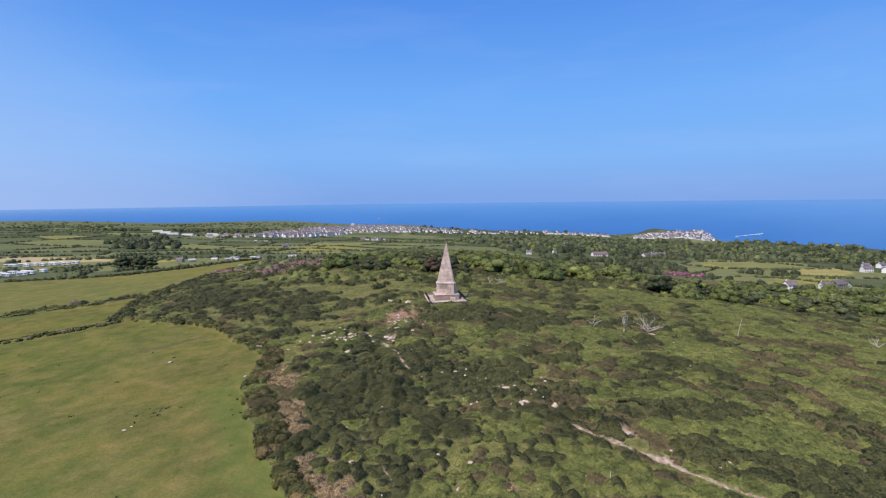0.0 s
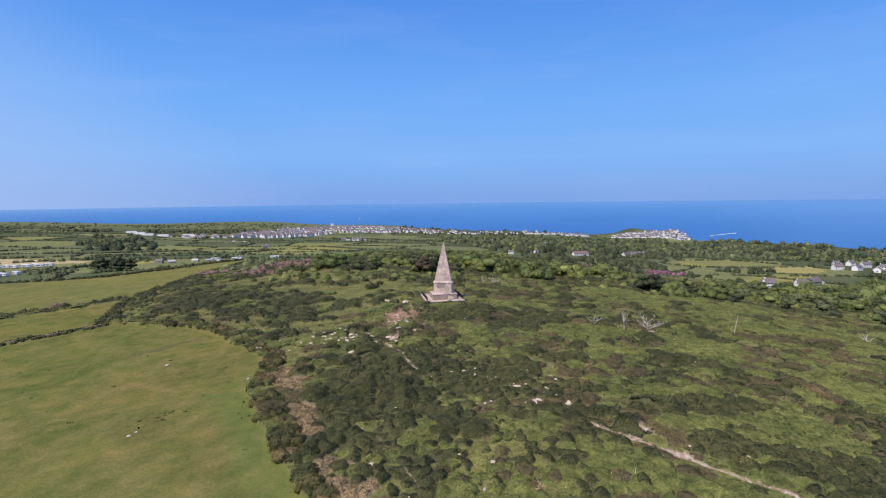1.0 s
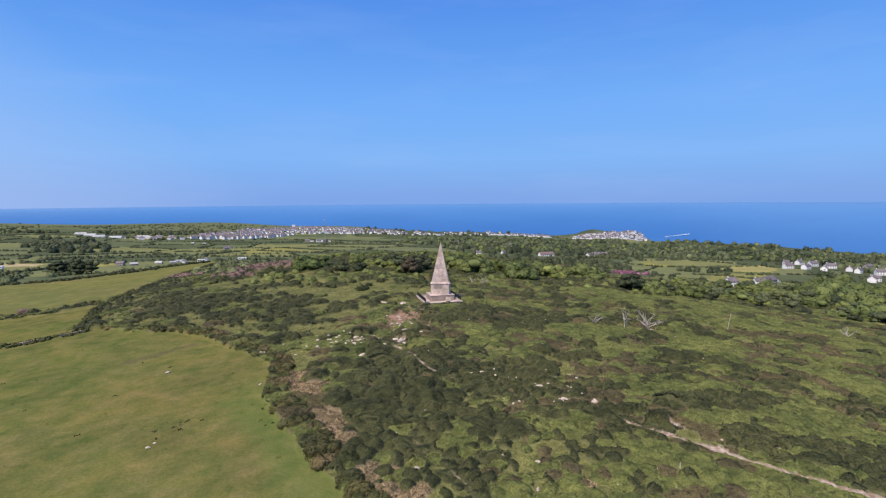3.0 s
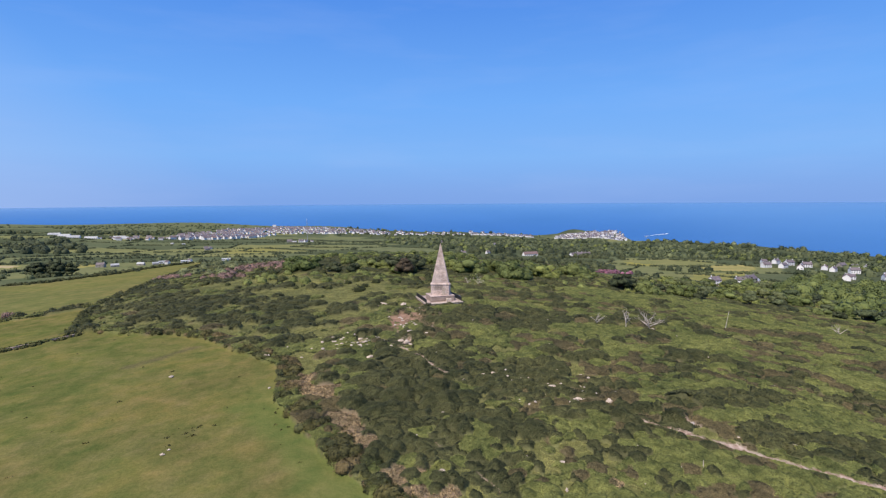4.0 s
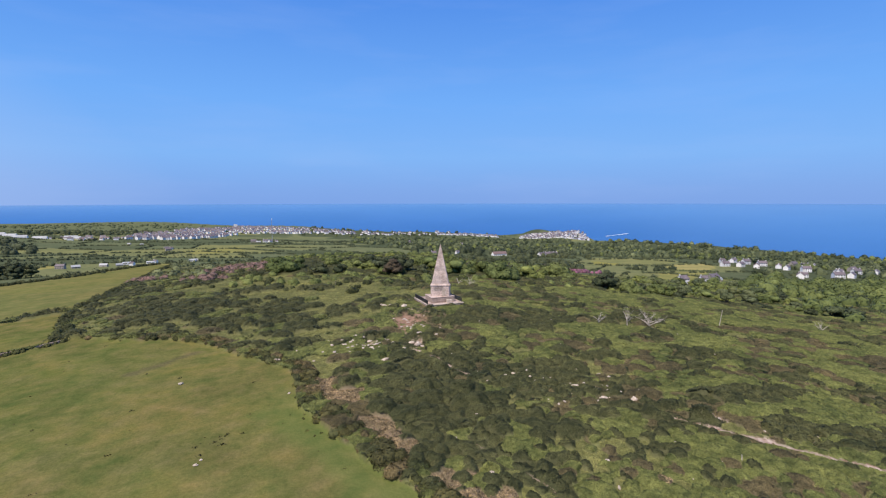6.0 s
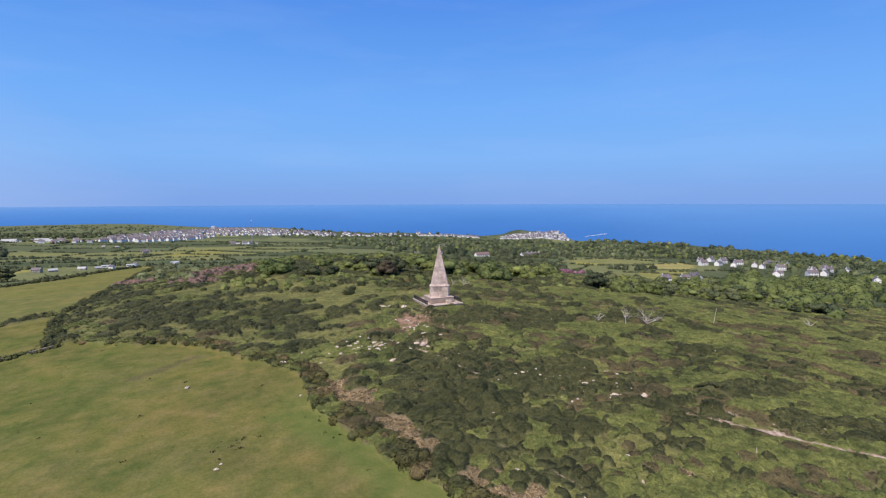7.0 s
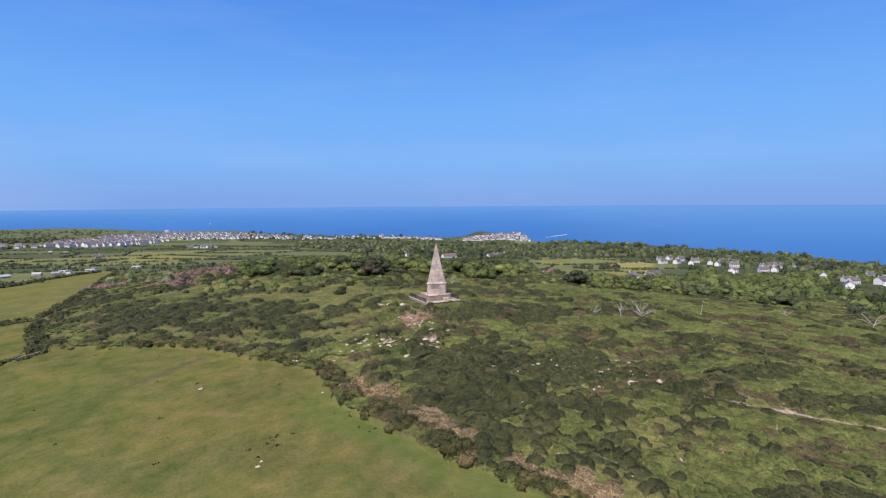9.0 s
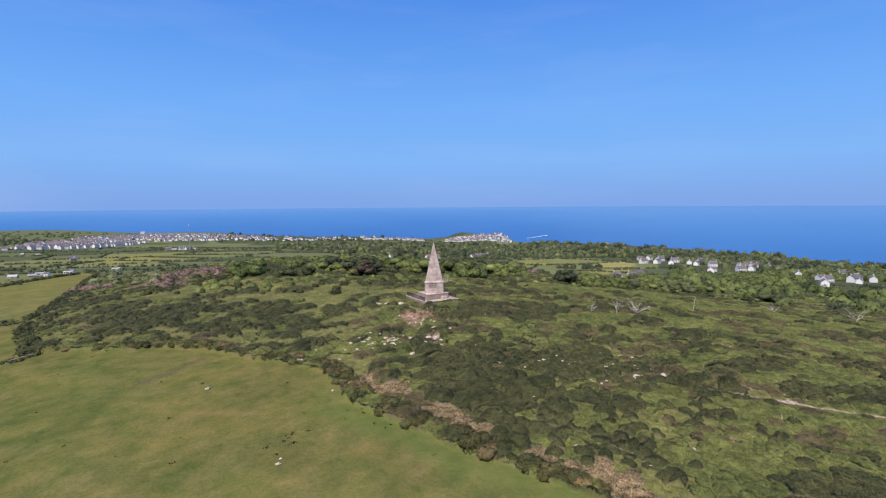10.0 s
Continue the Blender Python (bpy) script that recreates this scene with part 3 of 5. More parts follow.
# houses of the village and the farms: place and kind
VILLAGE = [(498, 594, "white"), (515, 585, "white"), (562, 626, "white"), (522, 566, "brown"), (545, 652, "small"), (572, 660, "white"), (645, 625, "stone"), (658, 636, "small"), (560, 596, "white"), (483, 464, "white"), (470, 455, "brown"),
           (563, 489, "white"), (577, 500, "small"), (690, 573, "stone"), (673, 631, "white"), (711, 556, "small"), (649, 416, "white"), (623, 515, "white"), (484, 340, "small"), (501, 317, "white")]
VILLAGE += [(244, 355, "small"), (315, 416, "small"), (332, 424, "stone"), (343, 428, "barn"), (333, 828, "manor"), (356, 846, "manor"), (372, 866, "manor"), (395, 900, "small"), (-305, 993, "stone"), (-295, 985, "small"), (-219, 428, "stone"),
            (-211, 432, "barn"), (-197, 444, "barn"), (-188, 449, "barn"), (-180, 452, "small"), (-174, 488, "small"), (-151, 524, "barn"), (-286, 935, "stone"), (-419, 1158, "barn"), (-391, 1141, "barn"), (140, 817, "small"), (191, 860, "small"), (770, 700, "white"), (868, 498, "white")]


VILLAGE += [(451, 313, "white"), (479, 307, "white"), (457, 290, "small"), (503, 304, "white"), (381, 273, "small"), (520, 454, "white"), (544, 458, "white"), (558, 527, "white"), (556, 565, "brown"), (549, 546, "white"), (512, 380, "small")]
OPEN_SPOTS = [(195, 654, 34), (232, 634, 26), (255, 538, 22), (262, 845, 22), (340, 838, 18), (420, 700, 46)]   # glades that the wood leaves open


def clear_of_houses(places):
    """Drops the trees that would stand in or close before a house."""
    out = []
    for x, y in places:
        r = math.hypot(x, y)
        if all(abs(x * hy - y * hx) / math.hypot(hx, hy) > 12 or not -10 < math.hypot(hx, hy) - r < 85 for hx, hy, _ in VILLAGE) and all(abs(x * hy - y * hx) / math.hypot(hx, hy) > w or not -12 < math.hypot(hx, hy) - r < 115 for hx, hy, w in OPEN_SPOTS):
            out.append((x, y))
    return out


# ---- ground and sea ----
EYE_X, EYE_Y = -25.0, 8.0
FIELD_TONES = [  # outline and tone of single fields that stand out
    ([(379, 744), (422, 827), (500, 815), (520, 720), (487, 672), (433, 637), (400, 655)], 0.82),
    ([(345, 668), (375, 738), (392, 668), (381, 648)], 0.92),
    ([(405, 569), (415, 612), (471, 642), (505, 640), (480, 588), (435, 550)], 0.94),
    ([(296, 465), (368, 552), (430, 537), (376, 496), (324, 440), (288, 428)], 0.87),
    ([(-262, 925), (-191, 1065), (-152, 850), (-215, 775)], 0.87),
    ([(-560, 520), (-470, 500), (-345, 436), (-284, 440), (-300, 470), (-395, 545), (-475, 580), (-600, 600)], 0.99),
    ([(-263, 470), (-262, 512), (-226, 442), (-232, 416)], 0.93),
    ([(-2800, 2300), (-1000, 1950), (-640, 2050), (-420, 2420), (-150, 2400), (200, 2300), (-300, 2700), (-1200, 3300), (-3500, 3900)], 0.48),
    ([(860, 2110), (1000, 2125), (1100, 2140), (1130, 2240), (760, 2260), (780, 2130)], 0.02),
    (SIDE_FIELD, 0.72),
    (LONG_FIELD, 0.80),
    ([(-228, 300), (-150, 262), (-112, 300), (-130, 411), (-150, 470), (-172, 470), (-180, 353), (-205, 314)], 0.86),
    ([(-190, 990), (-150, 1130), (-40, 1100), (-60, 900)], 0.72),
]


def build_ground():
    bear = np.concatenate([np.arange(-60, 80, 0.36), np.arange(80, 300, 4.0)])
    rad = np.concatenate([[0.02, 3, 8, 13], 18 * np.exp(np.arange(0, math.log(230 / 18), 0.0088)), 232 * np.exp(np.arange(0, math.log(4800 / 232), 0.017))])
    R, B = np.meshgrid(rad, np.radians(bear), indexing="ij")
    x, y = EYE_X + R * np.sin(B), EYE_Y + R * np.cos(B)
    z = land(x, y)
    near = smooth((330 - np.hypot(x, y - 100)) / 60)
    z = z + 0.88 * near * scrub_height(x, y) + 0.05 * (vnoise(x, y, 1.3, 5) - 0.5)
    z = z + (1 - near) * 0.6 * (vnoise(x, y, 30, 6) - 0.5)
    nb = len(bear)
    verts = np.stack([x, y, z], -1).reshape(-1, 3)
    i, j = np.meshgrid(np.arange(len(rad) - 1), np.arange(nb), indexing="ij")
    k = (j + 1) % nb
    faces = np.stack([i * nb + j, i * nb + k, (i + 1) * nb + k, (i + 1) * nb + j], -1).reshape(-1, 4)[:, ::-1]
    me = mesh_from("ground", verts, faces, GROUND, flat=False)
    plant_tone = np.array([(0.182, 0.196, 0.073), (0.088, 0.093, 0.047), (0.176, 0.140, 0.085), (0.204, 0.205, 0.082), (0.34, 0.245, 0.17)])
    cover = np.ones((x.size, 4), np.float32)
    cover[:, :3] = plant_tone[heath_at(x, y)[0].ravel()]
    me.attributes.new("cover", "FLOAT_COLOR", "POINT").data.foreach_set("color", cover.ravel())
    far, tone, _ = far_fields(x, y)
    far = np.maximum(far, 0)
    tone = tone * 0.85
    for poly, t in FIELD_TONES:
        tone = np.where(inside(x, y, poly), t, tone)
    for poly in FAR_WOODS + [WOOD_SLOPE, EAST_WOOD]:
        tone = np.where(inside(x, y, poly), 0.03, tone)
        far = np.where(inside(x, y, poly), 1.0, far)
    for name, val in (("far", far), ("tone", tone), ("pasture", pasture_at(x, y) * (1 - 0.3 * inside(x, y, LONG_FIELD))), ("bare", bare_at(x, y)), ("lush", 0.5 * smooth((7.5 * (0.4 + 1.1 * fbm(x, y, 9.0, 21)) - off_line(x, y, NEAR_FIELD[1:14])) / 5.0) * smooth((112 - y) / 30)),
                      ("worn", 0.6 * smooth((2.6 * fbm(x, y, 5.0, 25) - 0.42 - 0.6 * off_line(x, y, [(-70, 116), (-66, 119), (-63, 123), (-60, 126)])) / 0.8)), ("earth", smooth((9 - np.hypot(x + 11, y - 131)) / 2))):
        a = me.attributes.new(name, "FLOAT", "POINT")
        a.data.foreach_set("value", np.ascontiguousarray(val.ravel(), np.float32))
    tagged(new("ground", me), "rolling green and brown heathland hill with pastures and farmland", "ground", kind="structure")


def sea_level(r, bearing):
    """The sea's level: it swells towards the horizon, which lies far beyond the built water."""
    start = 2560 + 740 * np.clip((-0.10 - bearing) / 0.55, 0, 1) - 1100 * np.clip((bearing - 0.50) / 0.25, 0, 1)
    q = np.clip((r - start) / (4950 - start), 0, 1)
    return -170 + 160 * (1 - (1 - q) ** 1.7)


def build_sea():
    bear = np.radians(np.arange(-75, 120, 1.5))
    rad = np.concatenate([[300, 700], np.arange(1000, 2400, 200.0), np.arange(2400, 4960, 60.0)])
    R, B = np.meshgrid(rad, bear, indexing="ij")
    z = sea_level(R, B)
    verts = np.stack([EYE_X + R * np.sin(B), EYE_Y + R * np.cos(B), z], -1).reshape(-1, 3)
    nb = len(bear)
    i, j = np.meshgrid(np.arange(len(rad) - 1), np.arange(nb - 1), indexing="ij")
    faces = np.stack([i * nb + j, (i + 1) * nb + j, (i + 1) * nb + j + 1, i * nb + j + 1], -1).reshape(-1, 4)[:, ::-1]
    tagged(new("water", mesh_from("water", verts, faces, SEA, flat=False)), "deep blue calm sea reaching the horizon", "sea", kind="structure")


build_ground()
build_sea()


# ---- the heath's plants ----
def spread_fast(rng, poly, n):
    xs, ys = [p[0] for p in poly], [p[1] for p in poly]
    x, y = rng.uniform(min(xs), max(xs), n * 6), rng.uniform(min(ys), max(ys), n * 6)
    s = inside(x, y, poly)
    return list(zip(x[s][:n], y[s][:n]))


def along(rng, line, step, wide):
    got = []
    for (x1, y1), (x2, y2) in zip(line, line[1:]):
        n = max(1, int(math.hypot(x2 - x1, y2 - y1) / step))
        for k in range(n):
            f = (k + rng.uniform(0, 1)) / n
            got.append((x1 + (x2 - x1) * f + rng.normal() * wide * 0.5, y1 + (y2 - y1) * f + rng.normal() * wide * 0.5))
    return got


def build_heath():
    rng = np.random.default_rng(11)
    bands = [(40, 78, 90, 0.15), (78, 112, 46, 0.21), (112, 165, 25, 0.25), (165, 240, 15, 0.31), (240, 340, 4.5, 0.52)]
    pts, sizes = [], []
    for r0, r1, per, size in bands:
        area = math.pi * (r1 * r1 - r0 * r0) * (122 / 360)
        n = int(area * per)
        r = np.sqrt(rng.uniform(r0 * r0, r1 * r1, n))
        b = np.radians(rng.uniform(-50, 72, n))
        pts.append(np.stack([EYE_X + r * np.sin(b), EYE_Y + r * np.cos(b)], -1))
        sizes.append(np.full(n, size))
    p, size = np.concatenate(pts), np.concatenate(sizes)
    x, y = p[:, 0], p[:, 1]
    keep = (pasture_at(x, y) < 0.5) & (rng.uniform(size=len(x)) > bare_at(x, y) * 1.1) & (far_fields(x, y)[0] < 0.5) & ((np.abs(x - 1) > 6.2) | (np.abs(y - 149.5) > 6.2))
    x, y, size = x[keep], y[keep], size[keep]
    sp, h = heath_at(x, y)
    e = 0.3
    flat = heath_at(x, y, True)[1]
    nx, ny = heath_at(x + e, y, True)[1] - flat, heath_at(x, y + e, True)[1] - flat
    steep = np.minimum(1, 0.8 * e / (np.hypot(nx, ny) + 1e-9))
    nrm = np.stack([-nx * steep / e, -ny * steep / e, np.ones_like(x)], -1)
    nrm /= np.linalg.norm(nrm, axis=1, keepdims=True)
    z = land(x, y) + h * rng.uniform(0.88, 1.08, len(x)) + 0.12 * size
    c = np.stack([x, y, z], -1)
    kinds = [("bracken", BRACKEN, "fresh green bracken covering the hillside", "bracken", 1.15), ("gorse_scrub", GORSE, "dark green rounded gorse and scrub on the hill", "gorse", 1.0),
             ("heather", HEATHER, "brown low heather between the bracken", "heather", 0.9), ("rough_grass", ROUGH_GRASS, "pale yellow-green rough grass on the hilltop", "grass", 0.8),
             ("dead_bracken", DEAD_FERN, "tan dead bracken along the trodden hedge line", "bracken", 0.9)]
    for k, (name, mat, label, cat, grow) in enumerate(kinds):
        s = sp == k
        v, f, soft = leaf_tris(rng, c[s], nrm[s], size[s] * grow, (0.17, 0.17, 0.22, 0.15, 0.6)[k], (0.16, 0.14, 0.2, 0.14, 0.4)[k], 0.7)
        tagged(new(name, mesh_from(name, v, f, mat, normals=soft)), label, cat, kind="stuff")


build_heath()


def build_tufts():
    """Rush tufts and thistles that the cattle leave standing in the pasture."""
    rng = np.random.default_rng(15)
    places = [q for q in spread_fast(rng, NEAR_FIELD, 170)] + [(-47 + rng.normal() * 3, 82 + rng.normal() * 1.2) for _ in range(12)] + [(-33 + rng.normal() * 2.5, 86 + rng.normal() * 5) for _ in range(16)]
    p = np.repeat(np.array(places), 12, axis=0)
    s = np.repeat(rng.uniform(0.05, 0.17, len(places)), 12)
    p = p + rng.normal(size=p.shape) * s[:, None] * 1.2
    c = np.stack([p[:, 0], p[:, 1], land(p[:, 0], p[:, 1]) + 0.5 * s], -1)
    v, f, soft = leaf_tris(rng, c, np.tile([0.0, 0.0, 0.6], (len(c), 1)), s * 1.1, 0.8)
    tagged(new("grass_tufts", mesh_from("grass_tufts", v, f, BRAMBLE, normals=soft)), "small dark rush tufts and thistles in the pasture", "tuft", kind="stuff")


build_tufts()


def ico(divisions):
    bm = bmesh.new()
    bmesh.ops.create_icosphere(bm, subdivisions=divisions, radius=1.0)
    v, f = np.array([q.co for q in bm.verts]), np.array([[q.index for q in g.verts] for g in bm.faces])
    bm.free()
    return v / np.linalg.norm(v, axis=1, keepdims=True), f


LUMP_SMALL, LUMP, LUMP_FINE = ico(1), ico(2), ico(3)


def lumps(rng, centres, radii, shape=LUMP, rough=0.2):
    """Uneven rounded cores that carry the leaves of crowns and bushes: one for every centre, radii (n, 3)."""
    u, f = shape
    n, k = len(centres), len(u)
    swell = np.ones((n, k))
    for freq, amp in ((2.3, 1.0), (4.1, 0.7)):
        way = rng.normal(size=(n, 3)) * freq
        swell += rough * amp * np.sin(way @ u.T + rng.uniform(0, 6.28, (n, 1)))
    v = centres[:, None] + u[None] * swell[..., None] * radii[:, None]
    soft = u[None] / radii[:, None] * radii.mean(1)[:, None, None] + 0.16 * rng.normal(size=(n, k, 3))
    soft /= np.linalg.norm(soft, axis=2, keepdims=True)
    return v.reshape(-1, 3), (f[None] + k * np.arange(n)[:, None, None]).reshape(-1, 3), soft.reshape(-1, 3)


def joined(*pieces):
    vs, fs, ns, at = [], [], [], 0
    for v, f, n in pieces:
        vs.append(v), fs.append(f + at), ns.append(n)
        at += len(v)
    return np.concatenate(vs), np.concatenate(fs), np.concatenate(ns)


def crown_mesh(name, rng, mat, radius, height, lobes, leaves, size, flat=0.75, fill=1.0, core=None):
    """A crown of leafy lobes with gaps; its base lies at z 0."""
    cs, ns, cores, spans = [], [], [], []
    per = leaves // lobes
    for _ in range(lobes):
        a, d = rng.uniform(0, 2 * math.pi), radius * 0.72 * math.sqrt(rng.uniform(0, 1))
        r = radius * rng.uniform(0.27, 0.48) * (1.3 if lobes < 10 else 1.0)
        top = height * (1 - 0.45 * (d / radius) ** 2) * rng.uniform(0.8, 1.0)
        c = np.array([d * math.cos(a), d * math.sin(a), max((top - r * flat) * rng.uniform(fill, 1.0), r * 0.3)])
        u = rng.normal(size=(per, 3))
        u[:, 2] = np.abs(u[:, 2]) * 1.1 - 0.35
        u /= np.linalg.norm(u, axis=1, keepdims=True)
        cs.append(c + u * np.array([r, r, r * flat]) * rng.uniform(0.84, 1.16, (per, 1)))
        ns.append(u)
        cores.append(c), spans.append((r * 0.84, r * 0.84, r * flat * 0.84))
    v, f, soft = joined(lumps(rng, np.array(cores), np.array(spans), core or LUMP_FINE, 0.16), leaf_tris(rng, np.concatenate(cs), np.concatenate(ns), size, 0.3, 0.22))
    v[:, 2] = np.maximum(v[:, 2], 0.02)
    return mesh_from(name, v, f, mat, normals=soft)


def make_tree(seed, mat, radius, height, label, leaves, size, clear=0.25, group="", fill=0.8, lobes=13):
    """Tree: a forked, tapered trunk under a lobed crown."""
    rng = np.random.default_rng(seed)
    t = thing("tree", label, "tree", pose(0, 0, -500), group)
    bm = tube_bm([(0, 0, -0.4), (0.1, 0, height * clear), (0.2, 0.1, height * 0.7)], [radius * 0.09, radius * 0.07, radius * 0.03])
    for k in range(4):
        a = k * 1.6 + seed
        tube_bm([(0.1, 0, height * clear * 0.9), (0.35 * radius * math.cos(a), 0.35 * radius * math.sin(a), height * 0.55), (0.65 * radius * math.cos(a), 0.65 * radius * math.sin(a), height * 0.75)],
                [radius * 0.05, radius * 0.035, radius * 0.015], 5, bm)
    part("trunk", bm, BARK, t)
    part("crown", crown_mesh("crown", rng, mat, radius, height * (1 - clear), lobes, leaves, size, 0.62, fill), mat, t, m=pose(0, 0, height * clear * 0.8))
    return t


def spread(rng, poly, n, gap):
    """n places inside an outline, no two nearer than gap."""
    xs, ys = [p[0] for p in poly], [p[1] for p in poly]
    got = []
    for _ in range(n * 12):
        if len(got) >= n:
            break
        x, y = rng.uniform(min(xs), max(xs)), rng.uniform(min(ys), max(ys))
        if inside(np.array([x]), np.array([y]), poly)[0] and all((x - a) ** 2 + (y - b) ** 2 > gap * gap for a, b in got):
            got.append((x, y))
    return got


def plant(protos, places, rng, lo=0.75, hi=1.25):
    for x, y in places:
        s = rng.uniform(lo, hi)
        o = copy_thing(protos[rng.integers(len(protos))], pose(x, y, at_ground(x, y) - 0.1, 0, 0, rng.uniform(0, 360)))
        o.scale = (s, s, s * rng.uniform(0.85, 1.15))


def drop(ob):
    for o in (*ob.children_recursive, ob):
        bpy.data.objects.remove(o)


def build_woods():
    rng = np.random.default_rng(5)
    oaks = [make_tree(k, OAK, 5.6, 6.6, "low wind-shaped oak with a fresh green crown", 3600, 0.40, 0.1, "trees of the hill wood", 0.35, 18) for k in range(5)]
    dark = [make_tree(20 + k, DARK_LEAF, 3.6, 6.0, "dark green holm oak in the hillside scrub", 2400, 0.32, 0.1, "trees of the hill wood", 0.45, 14) for k in range(2)]
    tall = [make_tree(30 + k, HAZED_LEAF, 4.6, 8.0, "broad green tree in the valley wood", 2000, 0.42, 0.12, "trees of the valley wood") for k in range(4)]
    hill = spread(rng, WOOD_HILL, 150, 8.6)
    plant(oaks + oaks + dark, [q for q in hill if q[1] < 268], rng, 0.85, 1.5)
    plant(oaks + oaks + dark, [q for q in hill if q[1] >= 268 and (q[0] < 50 or q[1] < 285)], rng, 0.5, 0.72)
    plant(tall + oaks + dark, spread(rng, WOOD_SLOPE[:4] + [(230, 250), (160, 160)], 85, 8.0), rng, 0.6, 1.0)
    plant(dark, [(88, 208), (93, 214), (-3, 224), (1, 229), (-6, 233), (86, 203)], rng, 1.2, 1.7)
    copper = make_tree(44, COPPER_LEAF, 4.6, 8.4, "dark purple-brown copper-leaved tree behind the monument", 3000, 0.36, 0.08, "trees of the hill wood", 0.3, 22)
    plant([copper], [(-3.5, 217)], rng, 1.0, 1.05)
    for o in oaks + dark + tall + [copper]:
        drop(o)


build_woods()


def far_crowns(name, label, places, rng, lo, hi, leaves=52, cat="trees", squat=0.8, mat=None):
    """Woods and hedgerows too far off to count: many small leafy crowns in one mesh."""
    p = np.array(places, float)
    p = p[land(p[:, 0], p[:, 1]) > -158]
    n = len(p)
    r = rng.uniform(lo, hi, n)
    z = land(p[:, 0], p[:, 1])
    u = rng.normal(size=(n, leaves, 3))
    u[..., 2] = np.abs(u[..., 2])
    u /= np.linalg.norm(u, axis=2, keepdims=True)
    c = np.stack([p[:, 0], p[:, 1], z + r * 0.12], -1)[:, None] + u * (r[:, None, None] * np.array([1, 1, squat * 1.35]) * rng.uniform(0.84, 1.16, (n, leaves, 1)))
    v, f, soft = leaf_tris(rng, c.reshape(-1, 3), u.reshape(-1, 3), np.repeat(r * (0.5 if leaves < 20 else 1.7 / math.sqrt(leaves)), leaves), 0.32, 0.22)
    core = lumps(rng, np.stack([p[:, 0], p[:, 1], z + r * 0.12], -1), r[:, None] * np.array([0.86, 0.86, squat * 1.15]), LUMP_SMALL if leaves < 20 else LUMP, 0.17)
    v, f, soft = joined(core, (v, f, soft))
    tagged(new(name, mesh_from(name, v, f, mat or HAZED_LEAF, normals=soft)), label, cat, kind="stuff")


WEST_WOODS = [[(-560, 830), (-420, 800), (-470, 930), (-640, 1180), (-720, 1160)], [(-1500, 1700), (-1150, 1650), (-1200, 1900), (-1600, 2100)], [(-900, 1650), (-500, 1700), (-450, 1850), (-900, 1950)],
              [(-1000, 1950), (-300, 2330), (-350, 2600), (-1200, 3000), (-1700, 2500)], [(-2600, 2600), (-1500, 2200), (-1400, 2900), (-2300, 3300)]]


